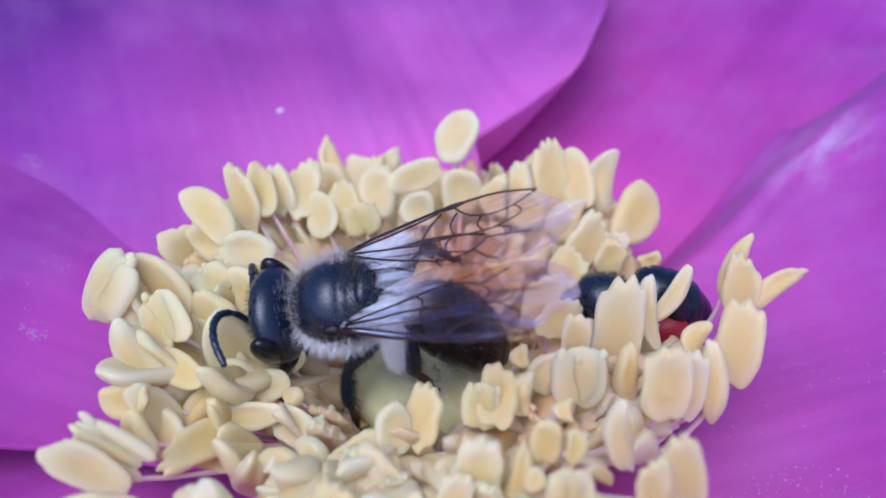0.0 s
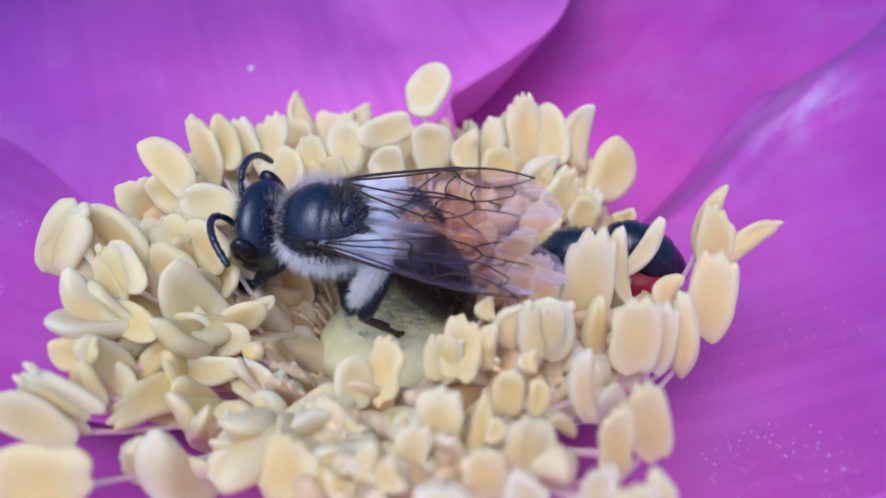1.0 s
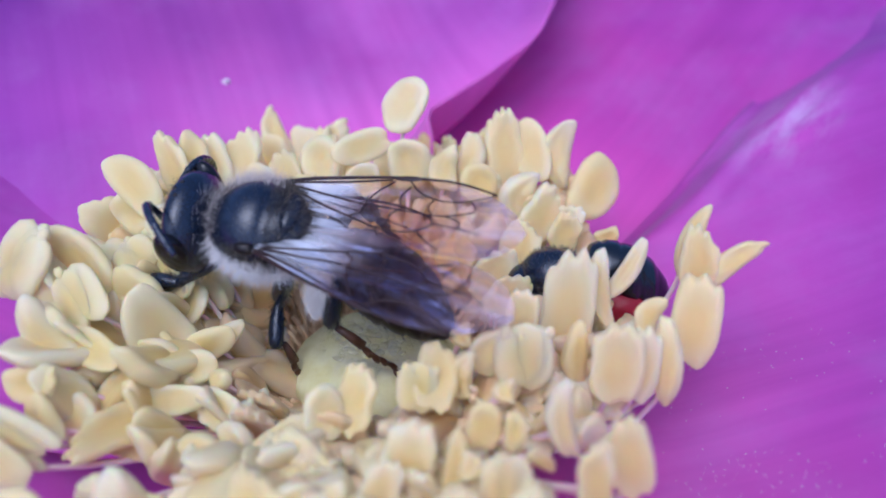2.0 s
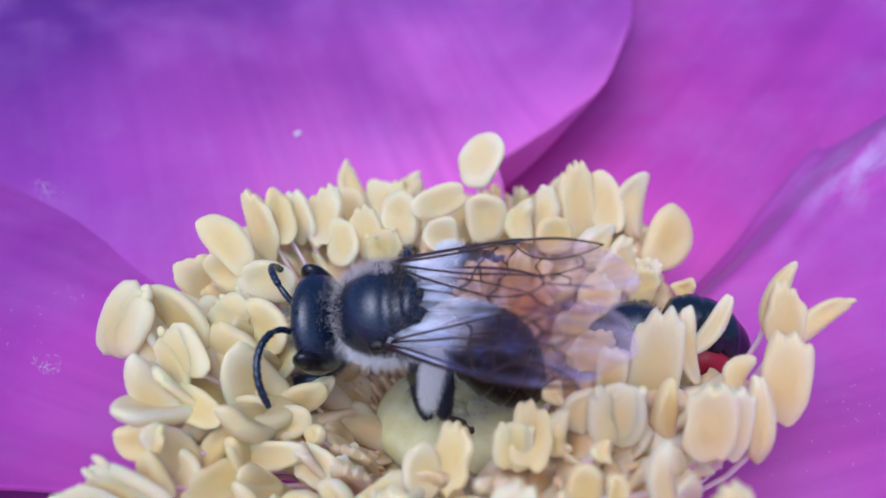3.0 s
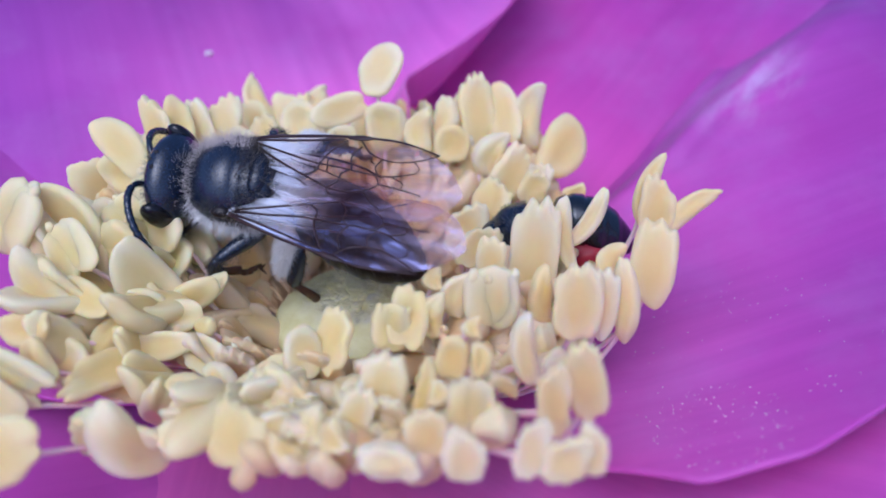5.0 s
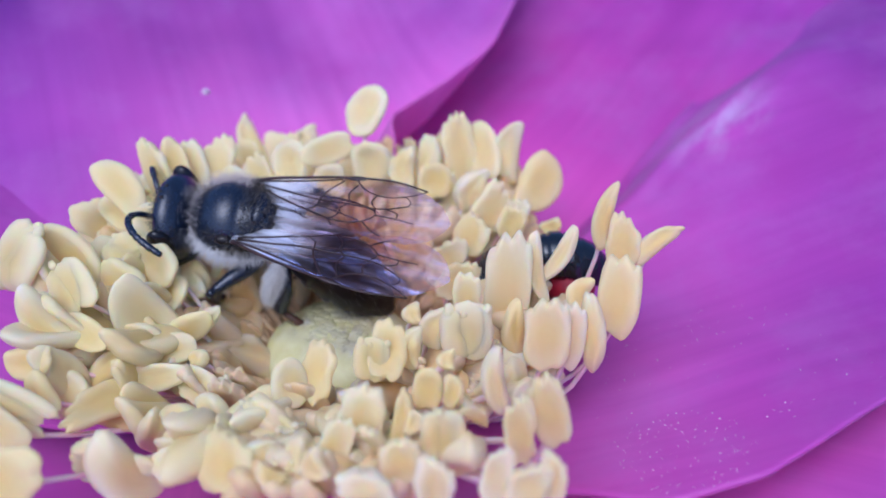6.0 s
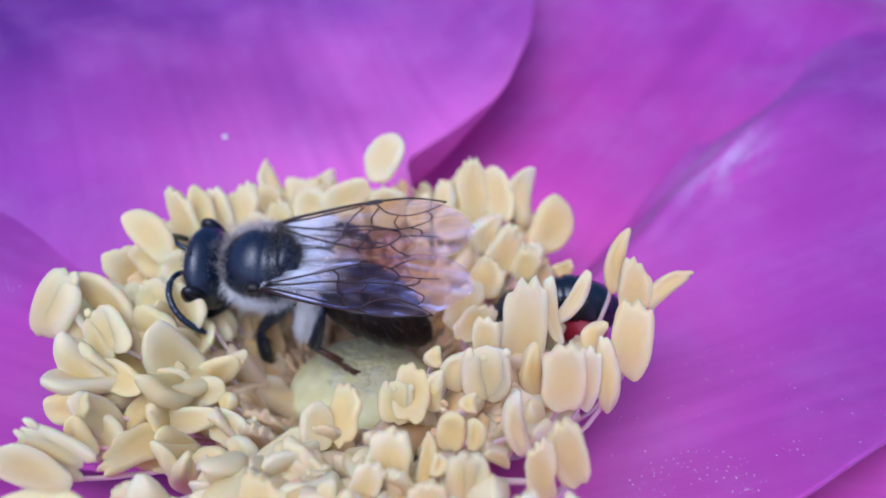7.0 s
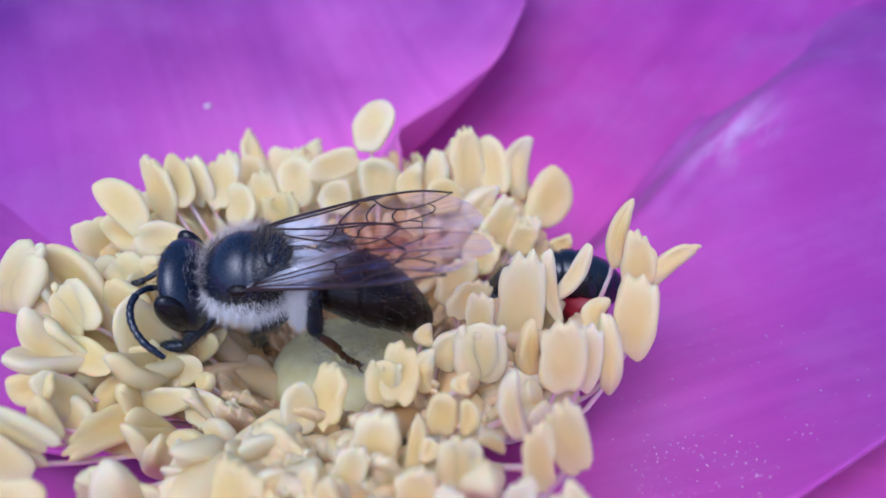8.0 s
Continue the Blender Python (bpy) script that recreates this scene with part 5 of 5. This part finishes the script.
# seconds, knee, ankle and tip of the two near legs in the bee's space (mm)
MIDLEG_LEFT = [
    (0, 0.6, 1.42, -3.06, 0.87, 2.3, -4.6, 0.71, 2.85, -6.62),
    (0.5, 0.89, 1.93, -2.41, 1.12, 2.08, -4.18, 1.42, 1.31, -6.1),
    (1, -0.03, 0.25, -3.34, -0.48, 0.92, -4.92, -1.16, 0.68, -6.88),
    (1.2, -0.47, -0.69, -2.83, -1.14, 0.81, -3.65, -2.07, 1.06, -5.51),
    (2.3, -0.35, 1.93, -3.52, -1.19, 2.81, -4.87, -2.51, 3.25, -6.44),
    (2.5, 0.69, 2.57, -0.76, 0.59, 2.09, -2.49, -0.85, 1.09, -3.63),
    (3, -0.28, 1.59, -3.6, -0.61, 2.56, -5.07, -1.18, 2.37, -7.08),
    (3.5, -0.2, 0.56, -3.54, -1.14, 1.27, -4.88, -2.41, 1.18, -6.54),
    (4, 0.62, 2.23, -2.64, 0.55, 2.64, -4.39, 0.52, 2.77, -6.48),
    (4.5, 0.27, 2.87, -2.42, -0.05, 3.76, -3.97, 0.16, 5.44, -5.26),
    (4.7, 0.55, 2.76, -1.99, 0.76, 3.04, -3.76, -0.38, 2.57, -5.46),
    (5.8, -0.36, 3.31, -0.86, -0.19, 3.01, -2.63, -1.48, 1.85, -3.8),
    (6, 0.59, 2.94, -1.56, 0.74, 2.25, -3.2, 0.24, 0.93, -4.75),
    (6.5, 0.31, 2.97, -2.44, 0.63, 4.15, -3.81, 0.8, 4.25, -5.9),
    (7, 0.62, 1.83, -2.9, 0.54, 2.5, -4.57, 0.59, 2.38, -6.66),
    (7.5, 0.75, 1.14, -2.92, 0.01, 1.91, -4.35, -0.99, 1.51, -6.15),
    (8, 0.56, 0.57, -2.98, 0.88, -0.31, -4.48, 0.89, -1.15, -6.38),
]
HINDLEG_LEFT = [
    (0, -2.61, 1.59, -0.33, -2.37, 2.11, -2.45, -3.07, 1.71, -5.54),
    (0.5, -2.65, 1.74, -0.52, -2.23, 1.92, -2.66, -2.95, 0.99, -5.63),
    (1, -2.84, 1.63, -0.64, -1.78, 2.85, -2.14, -3.48, 1.87, -4.66),
    (1.2, -2.96, 1.31, -0.48, -2.11, 1.99, -2.37, -3.41, 1.42, -5.23),
    (2.3, -3.01, 1.43, -0.71, -2.92, 1.77, -2.88, -5.68, 2.42, -4.36),
    (2.5, -2.53, 1.84, -0.56, -2.29, 2.36, -2.67, -5.23, 3.33, -3.76),
    (3, -2.22, 2.07, -1.03, -1.66, 3.28, -2.78, -2.86, 3.07, -5.74),
    (3.5, -2.7, 1.53, -0.35, -1.89, 2.21, -2.28, -3.38, 1.99, -5.1),
    (4, -2.94, 1.66, -1.14, -2.57, 2.1, -3.26, -4.28, 2.03, -5.96),
    (4.5, -2.84, 1.71, -0.83, -3.13, 2.81, -2.71, -6.03, 4.2, -3.5),
    (4.7, -2.62, 1.89, -1.38, -1.99, 2.86, -3.25, -3.45, 2.76, -6.09),
    (5.8, -3.05, 1.46, -1, -2.97, 2.11, -3.1, -5.74, 3.27, -4.26),
    (6, -2.58, 1.9, -1.43, -2.11, 2.21, -3.55, -4.94, 2.93, -4.87),
    (6.5, -2.25, 1.91, -0.51, -2.98, 3.19, -2.2, -4.61, 3.87, -4.88),
    (7, -2.72, 1.79, -0.73, -2.12, 2.68, -2.65, -4.66, 3.26, -4.5),
    (7.5, -2.76, 1.75, -0.72, -1.9, 3.02, -2.3, -3.01, 2.37, -5.22),
    (8, -2.55, 1.12, -0.04, -2.25, 1.45, -2.17, -3.69, 0.95, -4.97),
]
ABDOMEN = [
    (0.0, 0, -27, 0),
    (0.5, 0, -27, 9),
    (1.0, 0, -29, 7),
    (1.2, 0, -24, 21),
    (2.3, 1, -5, -7),
    (2.5, 0, -8, -10),
    (3.0, 1, -30, -22),
    (3.5, -1, -25, 7),
    (4.0, 0, 2, -5),
    (4.5, 0, 10, -9),
    (4.7, -0, -0, -13),
    (5.8, 0, 0, -11),
    (6.0, -0, -8, -8),
    (6.5, -0, 9, 4),
    (7.0, 1, -4, -13),
    (7.5, -1, -30, 4),
    (8.0, -0, -15, 18),
]
# seconds, place (mm), turn (degrees)
OTHER_ROWS = [
    (0.0, 7.1, 2.3, -0.1, 0, 0, -5),
    (1.2, 7.1, 2.3, -0.1, 0, 0, -5),
    (2.4, 7.0, 2.3, -0.1, 0, 0, -5),
    (4.7, 7.0, 2.3, -0.1, 0, 0, -5),
    (5.8, 7.4, 2.5, -0.6, 0, -8, -5),
    (8.0, 7.4, 2.5, -0.6, 0, -8, -5),
]

def keyed_rows(rows):
    return [(r[0], pose(r[1] * MM, r[2] * MM, r[3] * MM, *r[4:])) for r in rows]


def motions():
    walk(bee, keyed_rows(BEE_ROWS))
    walk(other, keyed_rows(OTHER_ROWS))
    for st, foot, reach, shift in swayed:
        still = Matrix.Translation(foot * MM)
        bent = still @ reach.rotation_difference(reach + shift).to_matrix().to_4x4()
        walk(st, [(0.0, still), (4.7, still), (5.8, bent), (8.0, bent)])
    for s, way, c in (("left", 1, 1), ("right", -1, 4)):
        walk(fore[s], [(r[0], wing_pose(way, r[c], r[c + 1], r[c + 2], 0.0, 0.0)) for r in WING_ROWS])
        walk(hind[s], [(r[0], wing_pose(way, r[c] - 8, r[c + 1] - 1, r[c + 2], -0.5, -0.18)) for r in WING_ROWS])
    for s, way, rows in (("left", 1, ANTENNA_LEFT), ("right", -1, ANTENNA_RIGHT)):
        walk(feeler[s], [(t, pose(3.6 * MM, 0.55 * way * MM, 0.1 * MM, a, b, c)) for t, a, b, c in rows])
    walk(abdomen, [(t, pose(-1.75 * MM, 0, -0.75 * MM, a, b, c)) for t, a, b, c in ABDOMEN])
    for limbs, hip, rows in ((mid_leg, MID[0], MIDLEG_LEFT), (hind_leg, HIND[0], HINDLEG_LEFT)):
        poses = [[] for _ in limbs]
        for t, *q in rows:
            a, b, c, d = Vector(hip), Vector(q[0:3]), Vector(q[3:6]), Vector(q[6:9])
            base = limb(a, b)
            shin = base.inverted() @ limb(b, c)
            for keys, m in zip(poses, (base, shin, base.inverted() @ limb(c, d), shin)):
                keys.append((t, m))
        for ob, keys in zip(limbs, poses):
            walk(ob, keys)


motions()
